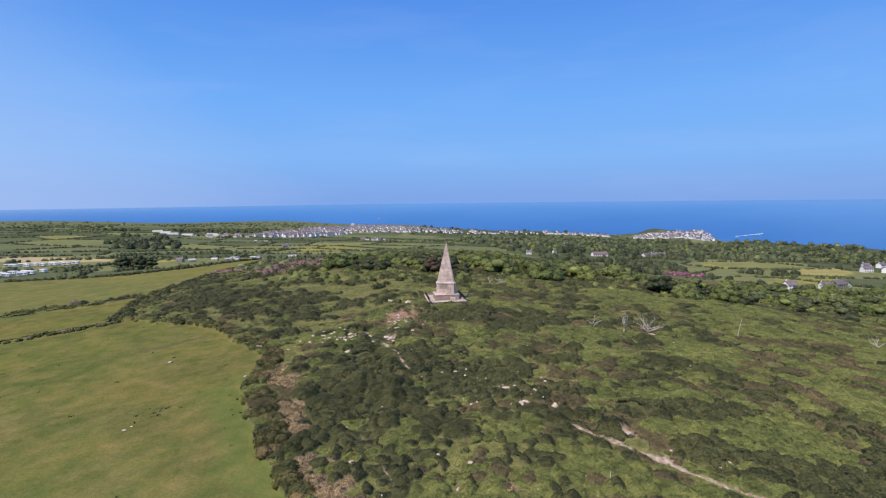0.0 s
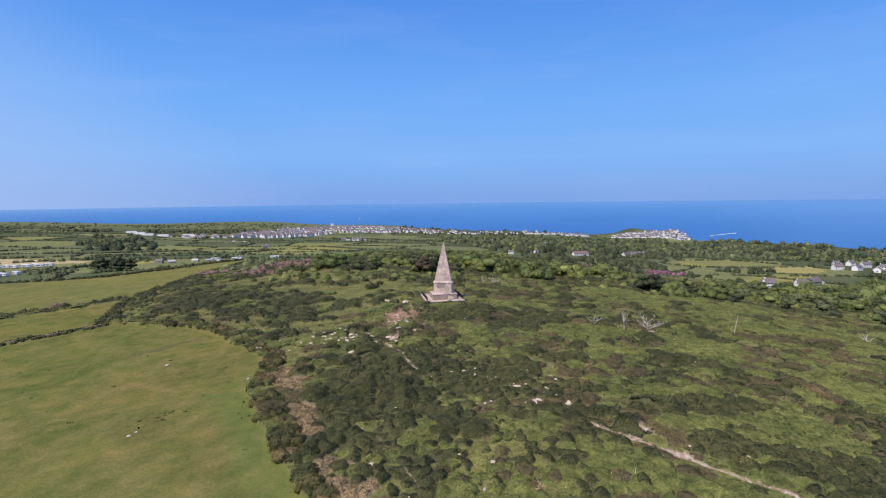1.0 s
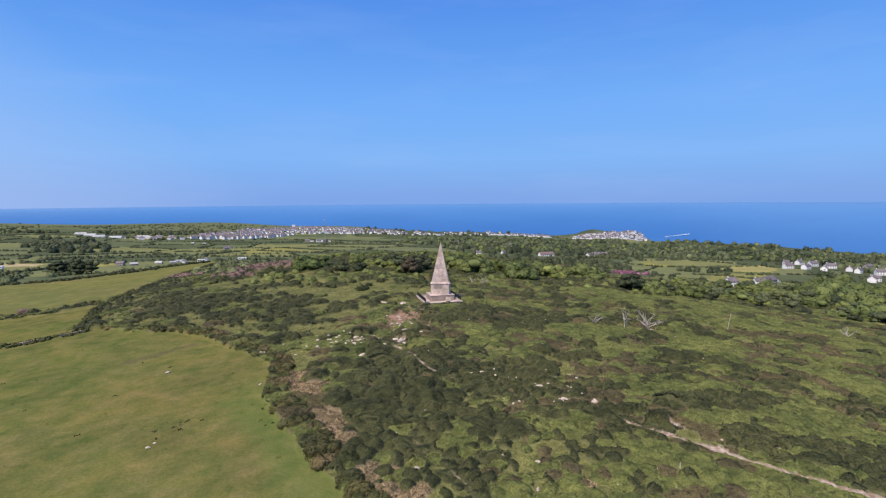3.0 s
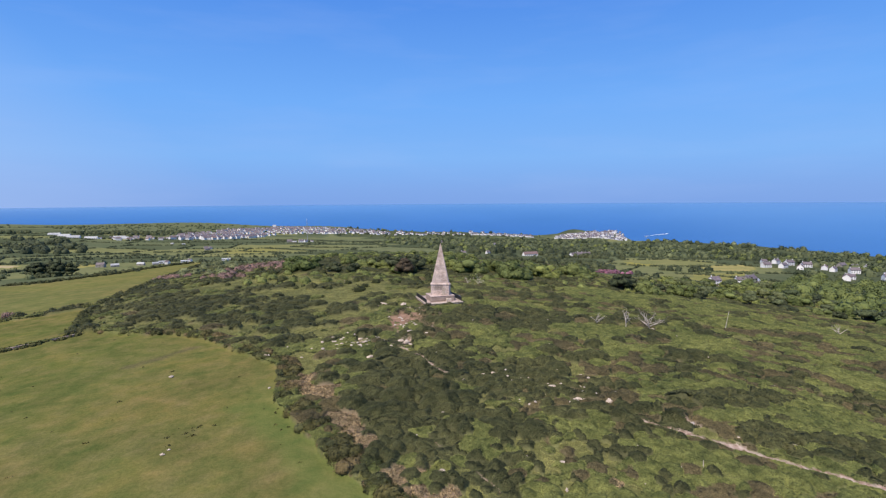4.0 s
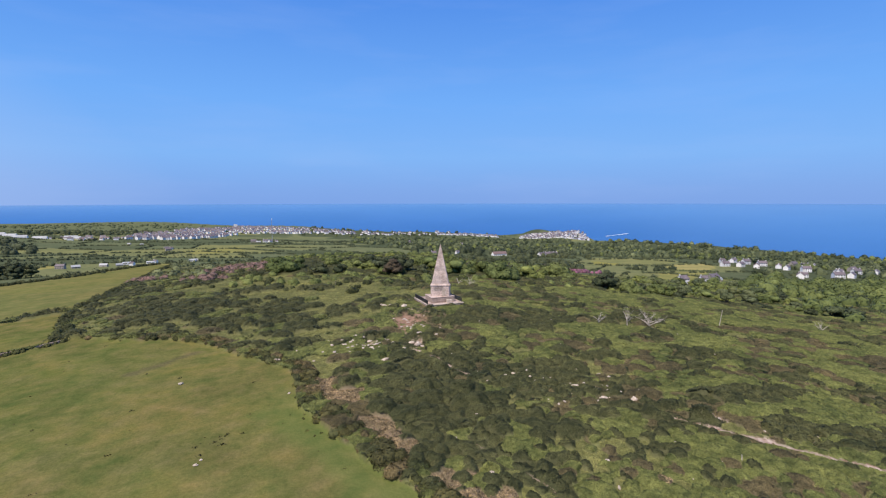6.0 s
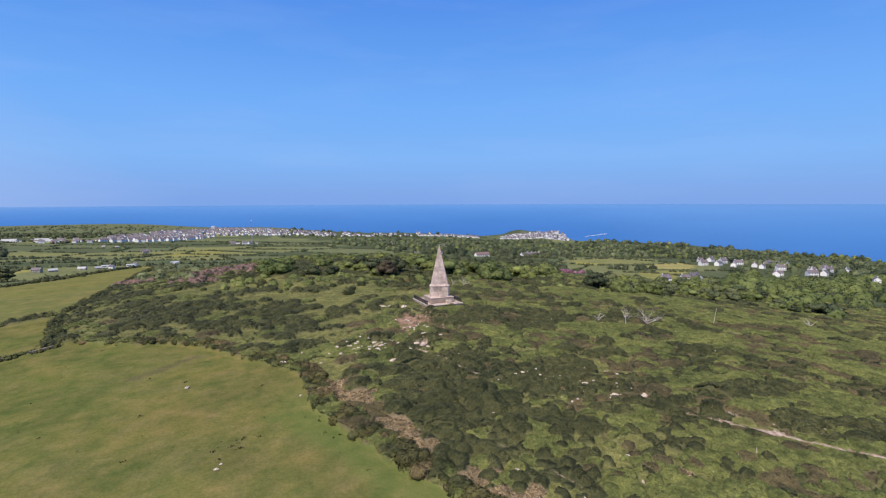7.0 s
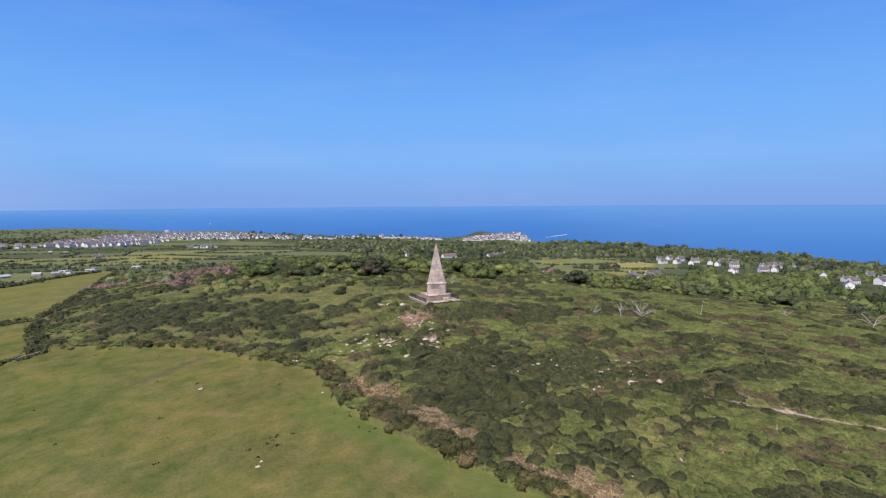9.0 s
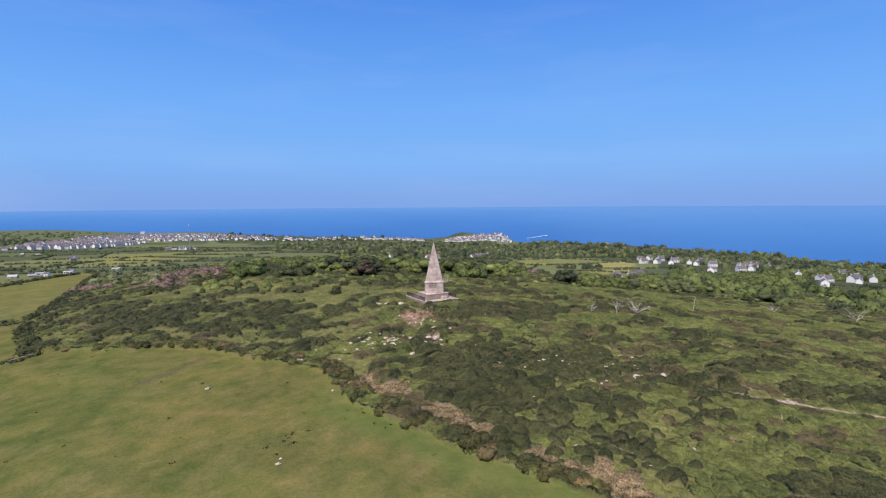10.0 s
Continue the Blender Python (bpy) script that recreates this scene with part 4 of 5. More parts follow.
def build_far_green():
    rng = np.random.default_rng(8)
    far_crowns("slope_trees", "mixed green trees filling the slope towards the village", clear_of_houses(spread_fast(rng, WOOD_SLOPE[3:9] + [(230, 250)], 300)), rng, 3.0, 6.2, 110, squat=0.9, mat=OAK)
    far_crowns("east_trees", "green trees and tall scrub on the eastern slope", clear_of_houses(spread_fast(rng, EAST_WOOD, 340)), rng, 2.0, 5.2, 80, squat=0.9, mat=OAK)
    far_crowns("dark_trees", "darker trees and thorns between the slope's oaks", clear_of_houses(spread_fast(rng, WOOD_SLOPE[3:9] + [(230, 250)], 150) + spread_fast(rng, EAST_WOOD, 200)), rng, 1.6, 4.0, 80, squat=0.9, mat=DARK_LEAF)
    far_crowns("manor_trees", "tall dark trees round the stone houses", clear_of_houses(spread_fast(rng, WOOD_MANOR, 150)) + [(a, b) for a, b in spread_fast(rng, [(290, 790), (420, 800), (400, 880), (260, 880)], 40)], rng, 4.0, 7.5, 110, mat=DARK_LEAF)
    far_crowns("manor_trees", "broad dark trees standing over the manor houses", [(306, 818), (320, 854), (345, 864), (362, 882), (386, 862), (398, 882), (411, 866), (386, 905), (352, 882), (330, 874), (300, 852), (424, 892), (140, 850), (168, 872), (205, 880), (232, 872), (120, 880), (222, 900)], rng, 6.5, 9.5, 170, squat=1.1, mat=DARK_LEAF)
    far_crowns("hill_scrub", "low bushes at the edge of the hill wood", spread_fast(rng, [(-70, 205), (-20, 195), (60, 185), (110, 185), (140, 240), (80, 245), (20, 222), (-60, 245)], 120), rng, 0.9, 2.4, 90, "scrub", mat=OAK)
    far_crowns("hill_scrub", "dark thorn bushes scattered over the hilltop", spread_fast(rng, [(-110, 225), (-20, 175), (60, 185), (110, 185), (140, 240), (80, 245), (20, 222), (-60, 300)], 190), rng, 0.9, 2.2, 90, "scrub", mat=GORSE)
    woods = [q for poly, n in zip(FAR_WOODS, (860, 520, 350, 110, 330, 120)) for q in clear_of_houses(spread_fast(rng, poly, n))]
    pick = rng.uniform(size=len(woods)) + 1.1 * np.array([vnoise(np.array([x]), np.array([y]), 85, 88)[0] - 0.5 for x, y in woods])
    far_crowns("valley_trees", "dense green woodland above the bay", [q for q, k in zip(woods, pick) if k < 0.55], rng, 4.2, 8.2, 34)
    far_crowns("evergreen_trees", "dark evergreen trees in the woodland above the bay", [q for q, k in zip(woods, pick) if 0.55 <= k < 0.82], rng, 4.4, 8.8, 44, mat=DARK_LEAF)
    far_crowns("pale_trees", "fresh pale green trees in the woodland above the bay", [q for q, k in zip(woods, pick) if k >= 0.82], rng, 3.8, 7.2, 44, mat=OAK)
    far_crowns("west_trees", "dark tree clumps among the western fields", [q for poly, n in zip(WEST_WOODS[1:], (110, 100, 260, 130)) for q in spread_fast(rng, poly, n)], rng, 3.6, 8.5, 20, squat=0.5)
    far_crowns("west_trees", "dense dark wood in a fold of the western fields", spread_fast(rng, WEST_WOODS[0], 48), rng, 5.0, 9.5, 60, squat=0.9, mat=DARK_LEAF)
    x, y = rng.uniform(-1500, 700, 420000), rng.uniform(150, 1700, 420000)
    far, _, edge = far_fields(x, y)
    s = (far > 0.5) & (edge < 14) & (np.arctan2(x, y) > -0.85) & (pasture_at(x, y) < 0.5)
    for poly in FAR_WOODS:
        s &= ~inside(x, y, poly)
    x, y, edge = x[s], y[s], edge[s]
    for _ in range(3):   # draw the plants together onto the field edges
        gx, gy = far_fields(x + 0.5, y)[2] - edge, far_fields(x, y + 0.5)[2] - edge
        g = np.hypot(gx, gy) + 1e-6
        x, y = x - gx / g * edge, y - gy / g * edge
        edge = far_fields(x, y)[2]
    s = (edge < 2.5) & (land(x, y) > -150) & (vnoise(x, y, 60, 77) > 0.22)
    x, y = x[s][:11000], y[s][:11000]
    far_crowns("hedgerows", "dark green hedgerows and bushes between far fields", np.stack([x, y], -1), rng, 0.9, 2.4, 9, "hedge", mat=DARK_LEAF)
    pts = [q for line, w in ((LONG_FIELD[0:9], 1.3), ([(-258, 301), (-201, 315), (-177, 356), (-163, 460)], 2.0), ([(-97, 153), (-102, 164), (-108, 186)], 2.5)) for q in along(rng, line, 0.9, w)]
    far_crowns("hedge_trees", "single dark round trees in the hedges of the village fields", [(355, 584), (348, 590), (404, 600), (371, 564), (380, 562), (273, 514), (270, 476), (547, 747), (497, 634), (533, 652), (261, 415), (362, 577), (395, 566)], rng, 3.4, 5.2, 120, squat=0.9, mat=DARK_LEAF)
    far_crowns("village_hedge", "pale flowering hedge between the village fields", [q for line in ([(372, 560), (392, 560), (432, 543)], [(378, 650), (400, 642), (433, 630)]) for q in along(rng, line, 2.2, 1.2)], rng, 1.2, 2.0, 50, "hedge", mat=HAZED_LEAF)
    far_crowns("wall_growth", "low bramble and fern growing along the field wall", [q for line in ([(-93.5, 150.4), (-98.8, 144.3), (-106.8, 139.3), (-116.3, 132.8), (-150, 109.8)], [(-94, 151.6), (-99.8, 145.6), (-107.7, 140.6), (-117.2, 134.2), (-150, 111.4)]) for q in along(rng, line, 0.7, 0.4)], rng, 0.35, 0.9, 40, "scrub", mat=GORSE)
    far_crowns("field_hedge", "dark thorn hedge along the long pasture", pts, rng, 0.7, 1.7, 60, "hedge", mat=GORSE)
    pts = [(a, b) for a, b in spread_fast(rng, [(-150, 120), (-330, 230), (-420, 420), (-340, 520), (-150, 620), (-110, 420), (-100, 330), (-60, 300)], 420) if not pasture_at(np.array([a]), np.array([b]))[0] and far_fields(np.array([a]), np.array([b]))[2][0] < 14]
    far_crowns("scrub_patches", "scattered dark scrub beside the farm", pts, rng, 1.2, 3.2, 50, "scrub")


build_far_green()


def build_hedge():
    """Single thorn and gorse bushes along the near pasture."""
    rng = np.random.default_rng(21)
    protos = []
    for k in range(5):
        me = crown_mesh("bush", rng, (GORSE, GORSE, HEATHER, GORSE, BRAMBLE)[k], 1.35, 1.6, 9, 1300, 0.13, 0.9, 0.5, LUMP)
        protos.append(tagged(new("bush", me), ("dark green thorn bush at the pasture's edge", "dark green thorn bush at the pasture's edge", "brown twiggy thorn bush at the pasture's edge", "dark green thorn bush at the pasture's edge", "olive bramble bush at the pasture's edge")[k], "bush", "bushes along the pasture"))
    edge = NEAR_FIELD[0:18]

    def inward(line, d):
        """The line set off by d to the heath's side."""
        v = np.array(line, float)
        g = np.gradient(v, axis=0)
        g /= np.linalg.norm(g, axis=1, keepdims=True)
        return [tuple(q) for q in v + d * np.stack([g[:, 1], -g[:, 0]], -1)]

    places = along(rng, inward(edge, 1.5), 1.5, 0.5) + along(rng, inward(edge[2:11], 3.1), 1.7, 0.8) + along(rng, inward(edge[10:], 2.6), 2.6, 1.0)
    for x, y in places:
        s = rng.uniform(0.7, 1.35)
        o = copy_thing(protos[rng.integers(5)], pose(x, y, at_ground(x, y) - 0.15, 0, 0, rng.uniform(0, 360)))
        o.scale = (s * rng.uniform(0.9, 1.2), s, s * rng.uniform(0.8, 1.1))
    for o in protos:
        bpy.data.objects.remove(o)


build_hedge()


# ---- the monument ----
def tri_ring(width, chamfer, z):
    """Corners of a three-sided plan with cut corners; its flat front of the given width faces -y."""
    tri = [Vector((math.cos(radians(a)), math.sin(radians(a)), 0)) for a in (-90, 30, 150)]
    out = []
    inr = width * 0.5 / math.sqrt(3) + chamfer * 0.5
    for n in tri:
        side = Vector((-n.y, n.x, 0))
        out += [n * inr - side * width / 2, n * inr + side * width / 2]
    return [(p.x, p.y, z) for p in out]


def loft_bm(rings):
    bm = bmesh.new()
    vr = [[bm.verts.new(p) for p in r] for r in rings]
    for lo, hi in zip(vr, vr[1:]):
        for k in range(len(lo)):
            bm.faces.new((lo[k], lo[(k + 1) % len(lo)], hi[(k + 1) % len(hi)], hi[k]))
    bm.faces.new(vr[-1])
    bm.faces.new(vr[0][::-1])
    return bm


def build_monument():
    mon = thing("monument", "tall granite pyramid obelisk on a stepped plinth", "monument", pose(1.2, 150.2, -0.7, 0, 0, 8))
    part("platform", box_bm(10.6, 12.6, 1.5, -0.6, 0.3, -1.5, 0.06), GRANITE, mon, "low granite paved platform")
    for sx, sy, x, y, mat in ((10.9, 0.5, -0.6, -5.9, BOULDER), (0.6, 12.2, -5.75, 0.45, BOULDER), (0.6, 12.2, 4.55, 0.45, BOULDER), (10.9, 0.5, -0.6, 6.5, GRANITE_DARK)):
        part("kerb", box_bm(sx, sy, 0.22, x, y, 0.003, 0.04), mat, mon, "granite kerb of the platform")
    part("step", box_bm(7.0, 5.8, 1.5, -0.3, -0.2, 0.004, 0.05), GRANITE_DARK, mon, "weathered granite base course")
    part("coping", box_bm(7.15, 5.95, 0.12, -0.3, -0.2, 1.506, 0.03), GRANITE, mon, "granite coping of the base course")
    part("stair", box_bm(1.4, 1.1, 0.9, 1.2, -3.85, 0.004, 0.04), BOULDER, mon, "pale stone steps before the base")
    turn = pose(0, 0, 0, 0, 0, -20)
    part("plinth", loft_bm([tri_ring(5.0, 0.85, 1.63), tri_ring(4.95, 0.85, 4.55), tri_ring(5.2, 0.95, 4.6), tri_ring(5.2, 0.95, 4.78), tri_ring(4.8, 0.75, 5.2)]), GRANITE, mon, "three-sided granite plinth with carved front", turn)
    face_y = -(4.98 * 0.5 / math.sqrt(3) + 0.425)
    part("panel", box_bm(1.1, 0.12, 2.0, 1.0, face_y - 0.05, 1.7, 0.03), BOULDER, mon, "pale blocked-up doorway", turn)
    for k in range(3):   # recessed bed joints between the plinth's blocks
        z = 2.35 + 0.72 * k
        part("joint", loft_bm([tri_ring(4.99 - 0.017 * (z - 1.63), 0.862, z), tri_ring(4.99 - 0.017 * (z - 1.63), 0.862, z + 0.05)]), JOINT, mon, "dark joint between granite blocks", turn)
    for k in range(4):
        part("inscription_line", box_bm(2.6 - 0.3 * (k % 2), 0.03, 0.16, -0.6, face_y - 0.02, 4.2 - 0.32 * k), JOINT, mon, "worn dark line of carved writing", turn)
    z0, z1, w0, w1 = 5.2, 16.2, 4.65, 0.2
    courses = 15
    for k in range(courses):
        lo, hi = z0 + (z1 - z0) * k / courses, z0 + (z1 - z0) * (k + 1) / courses
        wa, wb = w0 + (w1 - w0) * k / courses, w0 + (w1 - w0) * (k + 1) / courses
        part("course", loft_bm([tri_ring(wa, 0.14 * wa, lo + 0.004), tri_ring(wa, 0.14 * wa, lo + 0.02), tri_ring(wb + 0.02, 0.14 * wb, hi - 0.03), tri_ring(wb * 0.96, 0.14 * wb, hi)]), GRANITE, mon, "", turn)
    part("tip", loft_bm([tri_ring(0.2, 0.05, z1 + 0.002), tri_ring(0.04, 0.02, z1 + 0.4)]), GRANITE, mon, "pointed stone tip", turn)
    for x in (-5.75, 4.55):
        fence = part("railing", box_bm(0.09, 11.6, 0.08, x, 0.45, 1.25), IRON, mon, "black iron railing")
        part("rail", box_bm(0.07, 11.6, 0.06, x, 0.45, 0.4), IRON, fence)
        for k in range(70):
            part("bar", box_bm(0.042, 0.042, 1.03, x, -5.3 + 0.1667 * k, 0.222), IRON, fence)


build_monument()


# ---- stones, dead wood and posts ----
def stone_mesh(rng):
    bm = bmesh.new()
    bmesh.ops.create_icosphere(bm, subdivisions=2, radius=0.5)
    o = Vector(rng.uniform(-50, 50, 3))
    for v in bm.verts:
        n = noise.noise(v.co * 2.2 + o) * 0.6 + noise.noise(v.co * 5 + o) * 0.2
        v.co *= 1 + n
        v.co.z = max(v.co.z, -0.25)
    me = bpy.data.meshes.new("boulder")
    bm.to_mesh(me)
    bm.free()
    me.materials.append(BOULDER)
    return me


def build_stones():
    rng = np.random.default_rng(31)
    kinds = [stone_mesh(rng) for _ in range(7)]
    heap = [(-24 + rng.normal() * 5, 117 + rng.normal() * 3, rng.uniform(0.35, 0.8)) for _ in range(40)] + [(14 + rng.normal() * 6, 81 + rng.normal() * 4, rng.uniform(0.25, 0.55)) for _ in range(16)] + [(-11 + rng.normal() * 3, 124 + rng.normal() * 6, rng.uniform(0.4, 0.8)) for _ in range(18)] + [(5 + rng.normal() * 9, 88 + rng.normal() * 4, rng.uniform(0.25, 0.5)) for _ in range(14)]
    wild = [(rng.uniform(-15, 70), rng.uniform(55, 130), rng.uniform(0.2, 0.45)) for _ in range(26)]
    for x, y, s in STONES + heap + wild:
        o = tagged(new("boulder", kinds[rng.integers(7)]), "pale weathered granite boulder in the heath", "boulder", "granite boulders")
        lift = float(scrub_height(np.array([x]), np.array([y]))[0])
        o.matrix_basis = pose(x, y, at_ground(x, y) + 0.95 * lift + 0.18 * s, 0, 0, rng.uniform(0, 360))
        s *= 0.88
        o.scale = (s * rng.uniform(1.0, 1.8), s * rng.uniform(0.7, 1.0), s * rng.uniform(0.45, 0.8))


build_stones()


def dead_tree(x, y, height, seed, spread_out=0.8, label="bleached dead tree with bare forked branches", limbs=6, thick=0.72):
    """A short crooked trunk that forks into winding limbs with side twigs."""
    rng = random.Random(seed)
    height *= 1.3
    t = thing("dead_tree", label, "dead tree", pose(x, y, at_ground(x, y) - 0.1), "dead trees on the heath")
    top = Vector((rng.uniform(-0.3, 0.3), rng.uniform(-0.2, 0.2), height * 0.36))
    part("trunk", tube_bm([(0, 0, 0), top * 0.5 + Vector((0.08, 0, 0)), top], [0.17 * thick, 0.14 * thick, 0.11 * thick]), DEAD_WOOD, t)
    for k in range(limbs):
        way = Vector((rng.uniform(-1, 1) * spread_out, rng.uniform(-1, 1) * spread_out, rng.uniform(0.5, 1.0))).normalized()
        p = top * rng.uniform(0.6, 1.0)
        line = [p]
        for _ in range(4):
            way = (way + Vector((rng.uniform(-0.55, 0.55), rng.uniform(-0.55, 0.55), rng.uniform(-0.3, 0.35)))).normalized()
            p = p + way * height * rng.uniform(0.13, 0.22)
            line.append(p)
        limb = part("branch", tube_bm(line, [r * thick for r in (0.11, 0.09, 0.07, 0.05, 0.03)], 5), DEAD_WOOD, t)
        for q in line[1:]:
            side = Vector((rng.uniform(-1, 1), rng.uniform(-1, 1), rng.uniform(0, 0.8))).normalized()
            mid = q + side * height * 0.09
            part("twig", tube_bm([q, mid, mid + (side + Vector((0, 0, rng.uniform(-0.4, 0.6)))) * height * 0.08], [0.04 * thick, 0.03 * thick, 0.018 * thick], 4), DEAD_WOOD, limb)


dead_tree(36.3, 122, 3.0, 1)
dead_tree(42.5, 119.5, 4.2, 2, 0.7)
dead_tree(47.5, 117.2, 4.3, 3, 1.2, "broad bleached dead thorn with many fine twigs", 16, 0.5)
dead_tree(113.5, 101, 5.0, 4, 1.2)
dead_tree(101, 117, 2.8, 5, 0.7)
dead_tree(21.5, 191, 3.2, 6, 0.8)
dead_tree(18, 193, 2.4, 8, 0.6)


def leaning_post(x, y, length, lean, label, cat="post"):
    bm = tube_bm([(0, 0, -0.2), (lean * 0.5, 0, length * 0.55), (lean, 0.05, length)], [0.08, 0.06, 0.035])
    me = bpy.data.meshes.new("post")
    bm.to_mesh(me)
    bm.free()
    me.materials.append(DEAD_WOOD)
    o = tagged(new("post", me), label, cat)
    o.matrix_basis = pose(x, y, at_ground(x, y))


leaning_post(68.8, 118.3, 5.0, 1.0, "tall leaning bleached dead stem in the bracken")
leaning_post(19, 57.5, 1.3, 0.05, "short pale wooden post in the bracken")
leaning_post(16, 57.5, 0.8, 0.2, "short broken grey stem in the bracken")
leaning_post(-28, 197.5, 1.9, 0.0, "pale wooden waymark post beside the hill path")


def build_field_wall():
    """Dry-stone wall at the pasture's head: two skins of rough stones."""
    rng = np.random.default_rng(44)
    verts, faces = [], []
    unit = np.array([[a, b, c] for a in (-.5, .5) for b in (-.5, .5) for c in (-.5, .5)])
    quad = np.array([[0, 1, 3, 2], [4, 6, 7, 5], [0, 4, 5, 1], [2, 3, 7, 6], [0, 2, 6, 4], [1, 5, 7, 3]])
    line = [(-93, 151), (-99.3, 144.9), (-107.2, 139.9), (-116.8, 133.4), (-150, 110.5)]
    k = 0
    for (x1, y1), (x2, y2) in zip(line, line[1:]):
        n = int(math.hypot(x2 - x1, y2 - y1) / 0.5)
        a = math.atan2(y2 - y1, x2 - x1)
        rot = np.array([[math.cos(a), -math.sin(a), 0], [math.sin(a), math.cos(a), 0], [0, 0, 1]])
        for i in range(n):
            f = i / n
            x, y = x1 + (x2 - x1) * f, y1 + (y2 - y1) * f
            g = at_ground(x, y)
            for level in range(2):
                b = (unit + rng.uniform(-.09, .09, (8, 3))) * np.array([0.56, 0.48, 0.36]) * rng.uniform(0.85, 1.1)
                verts.append(b @ rot.T + np.array([x, y, g + 0.12 + 0.31 * level]))
                faces.append(quad + 8 * k)
                k += 1
    me = mesh_from("field_wall", np.concatenate(verts), np.concatenate(faces), GRANITE_DARK)
    tagged(new("field_wall", me), "brown dry-stone wall at the pasture's upper edge", "stone wall", kind="structure")


build_field_wall()


# ---- houses ----
def make_house(w, d, h, wall, roof, label, group, chimneys=1, windows=3):
    """Gabled house: walls with gables, a roof of two slopes with eaves, chimneys, windows and a door."""
    o = thing("house", label, "house", pose(0, 0, -600), group)
    rise = d * 0.42
    bm = bmesh.new()
    base = [(-w / 2, -d / 2), (w / 2, -d / 2), (w / 2, d / 2), (-w / 2, d / 2)]
    lo, hi = [bm.verts.new((x, y, -1.5)) for x, y in base], [bm.verts.new((x, y, h)) for x, y in base]
    for k in range(4):
        bm.faces.new((lo[k], lo[(k + 1) % 4], hi[(k + 1) % 4], hi[k]))
    ga, gb = bm.verts.new((-w / 2, 0, h + rise)), bm.verts.new((w / 2, 0, h + rise))
    bm.faces.new((hi[3], ga, hi[0]))
    bm.faces.new((hi[1], gb, hi[2]))
    part("wall", bm, wall, o)
    bm = bmesh.new()
    e, th = 0.35, 0.22
    prof = [(-d / 2 - e, h - 0.25), (0, h + rise + 0.05), (d / 2 + e, h - 0.25), (d / 2 + e, h - 0.25 + th), (0, h + rise + 0.05 + th), (-d / 2 - e, h - 0.25 + th)]
    a, b = [bm.verts.new((-w / 2 - e, y, z)) for y, z in prof], [bm.verts.new((w / 2 + e, y, z)) for y, z in prof]
    for k in range(6):
        bm.faces.new((a[k], a[(k + 1) % 6], b[(k + 1) % 6], b[k]))
    for r in (a[::-1], b):
        bm.faces.new((r[0], r[1], r[4], r[5]))
        bm.faces.new((r[1], r[2], r[3], r[4]))
    bmesh.ops.recalc_face_normals(bm, faces=bm.faces)
    roof_ob = part("roof", bm, roof, o)
    for k in range(chimneys):
        part("chimney", box_bm(0.9, 0.7, 1.7, (w / 2 - 0.7) * (1 if k else -1), 0, h + rise - 0.5), wall, roof_ob)
    for row in range(2 if h > 4 else 1):
        for k in range(windows):
            x = (k + 0.5) / windows * w - w / 2
            if row == 0 and k == windows // 2:
                part("door", box_bm(1.0, 0.1, 2.1, x, -d / 2, 0.1), BARK, o)
            else:
                part("window", box_bm(1.3, 0.1, 1.2, x, -d / 2, 0.95 + 2.6 * row), PANE, o)
    return o


def set_house(proto, x, y, turn, s=1.0):
    o = copy_thing(proto, pose(x, y, at_ground(x, y), 0, 0, turn))
    o.scale = (s, s, s)


def build_village():
    rng = np.random.default_rng(61)
    white = make_house(13, 8, 5.2, RENDER_WALL, SLATE, "white rendered house with a slate roof among trees", "village houses", 2, 4)
    small = make_house(9, 7, 4.6, RENDER_WALL, SLATE, "small white cottage with a grey slate roof", "village houses", 1, 3)
    stone = make_house(15, 8, 5.4, STONE_WALL, SLATE, "grey stone house with gables beside the wood", "village houses", 2, 5)
    brown = make_house(12, 8, 4.4, RENDER_WALL, RED_TILE, "pale house with a brown tiled roof", "village houses", 1, 4)
    barn = make_house(12, 6, 2.6, STONE_WALL, PALE_ROOF, "long stone barn with a pale sheet roof", "farm buildings", 0, 1)
    farm = [(-187, 1300, barn), (-175, 1330, white), (-165, 1350, white), (-200, 1310, stone), (-150, 1345, small), (149, 1316, stone), (165, 1240, white), (180, 1235, barn), (150, 1290, small), (440, 1125, white), (330, 1350, small)]
    hotel = make_house(26, 9, 3.4, RENDER_WALL, RED_TILE, "long low white building with a brown roof", "village houses", 0, 7)
    set_house(hotel, 262, 845, 12)
    drop(hotel)
    manor = make_house(17, 10, 6.0, RENDER_WALL, SLATE, "large pale manor house with gables among dark trees", "village houses", 2, 5)
    kinds = {"manor": manor, "white": white, "small": small, "stone": stone, "brown": brown, "barn": barn}
    for x, y, kind in [(x, y, kinds[k]) for x, y, k in VILLAGE] + farm:
        set_house(kind, x, y, rng.uniform(-35, 35) + 10, rng.uniform(0.85, 1.1) * (0.42 if x < -150 and y < 700 else 0.55 if x < -280 else 0.82))
    for o in (white, small, stone, brown, barn, manor):
        drop(o)


build_village()

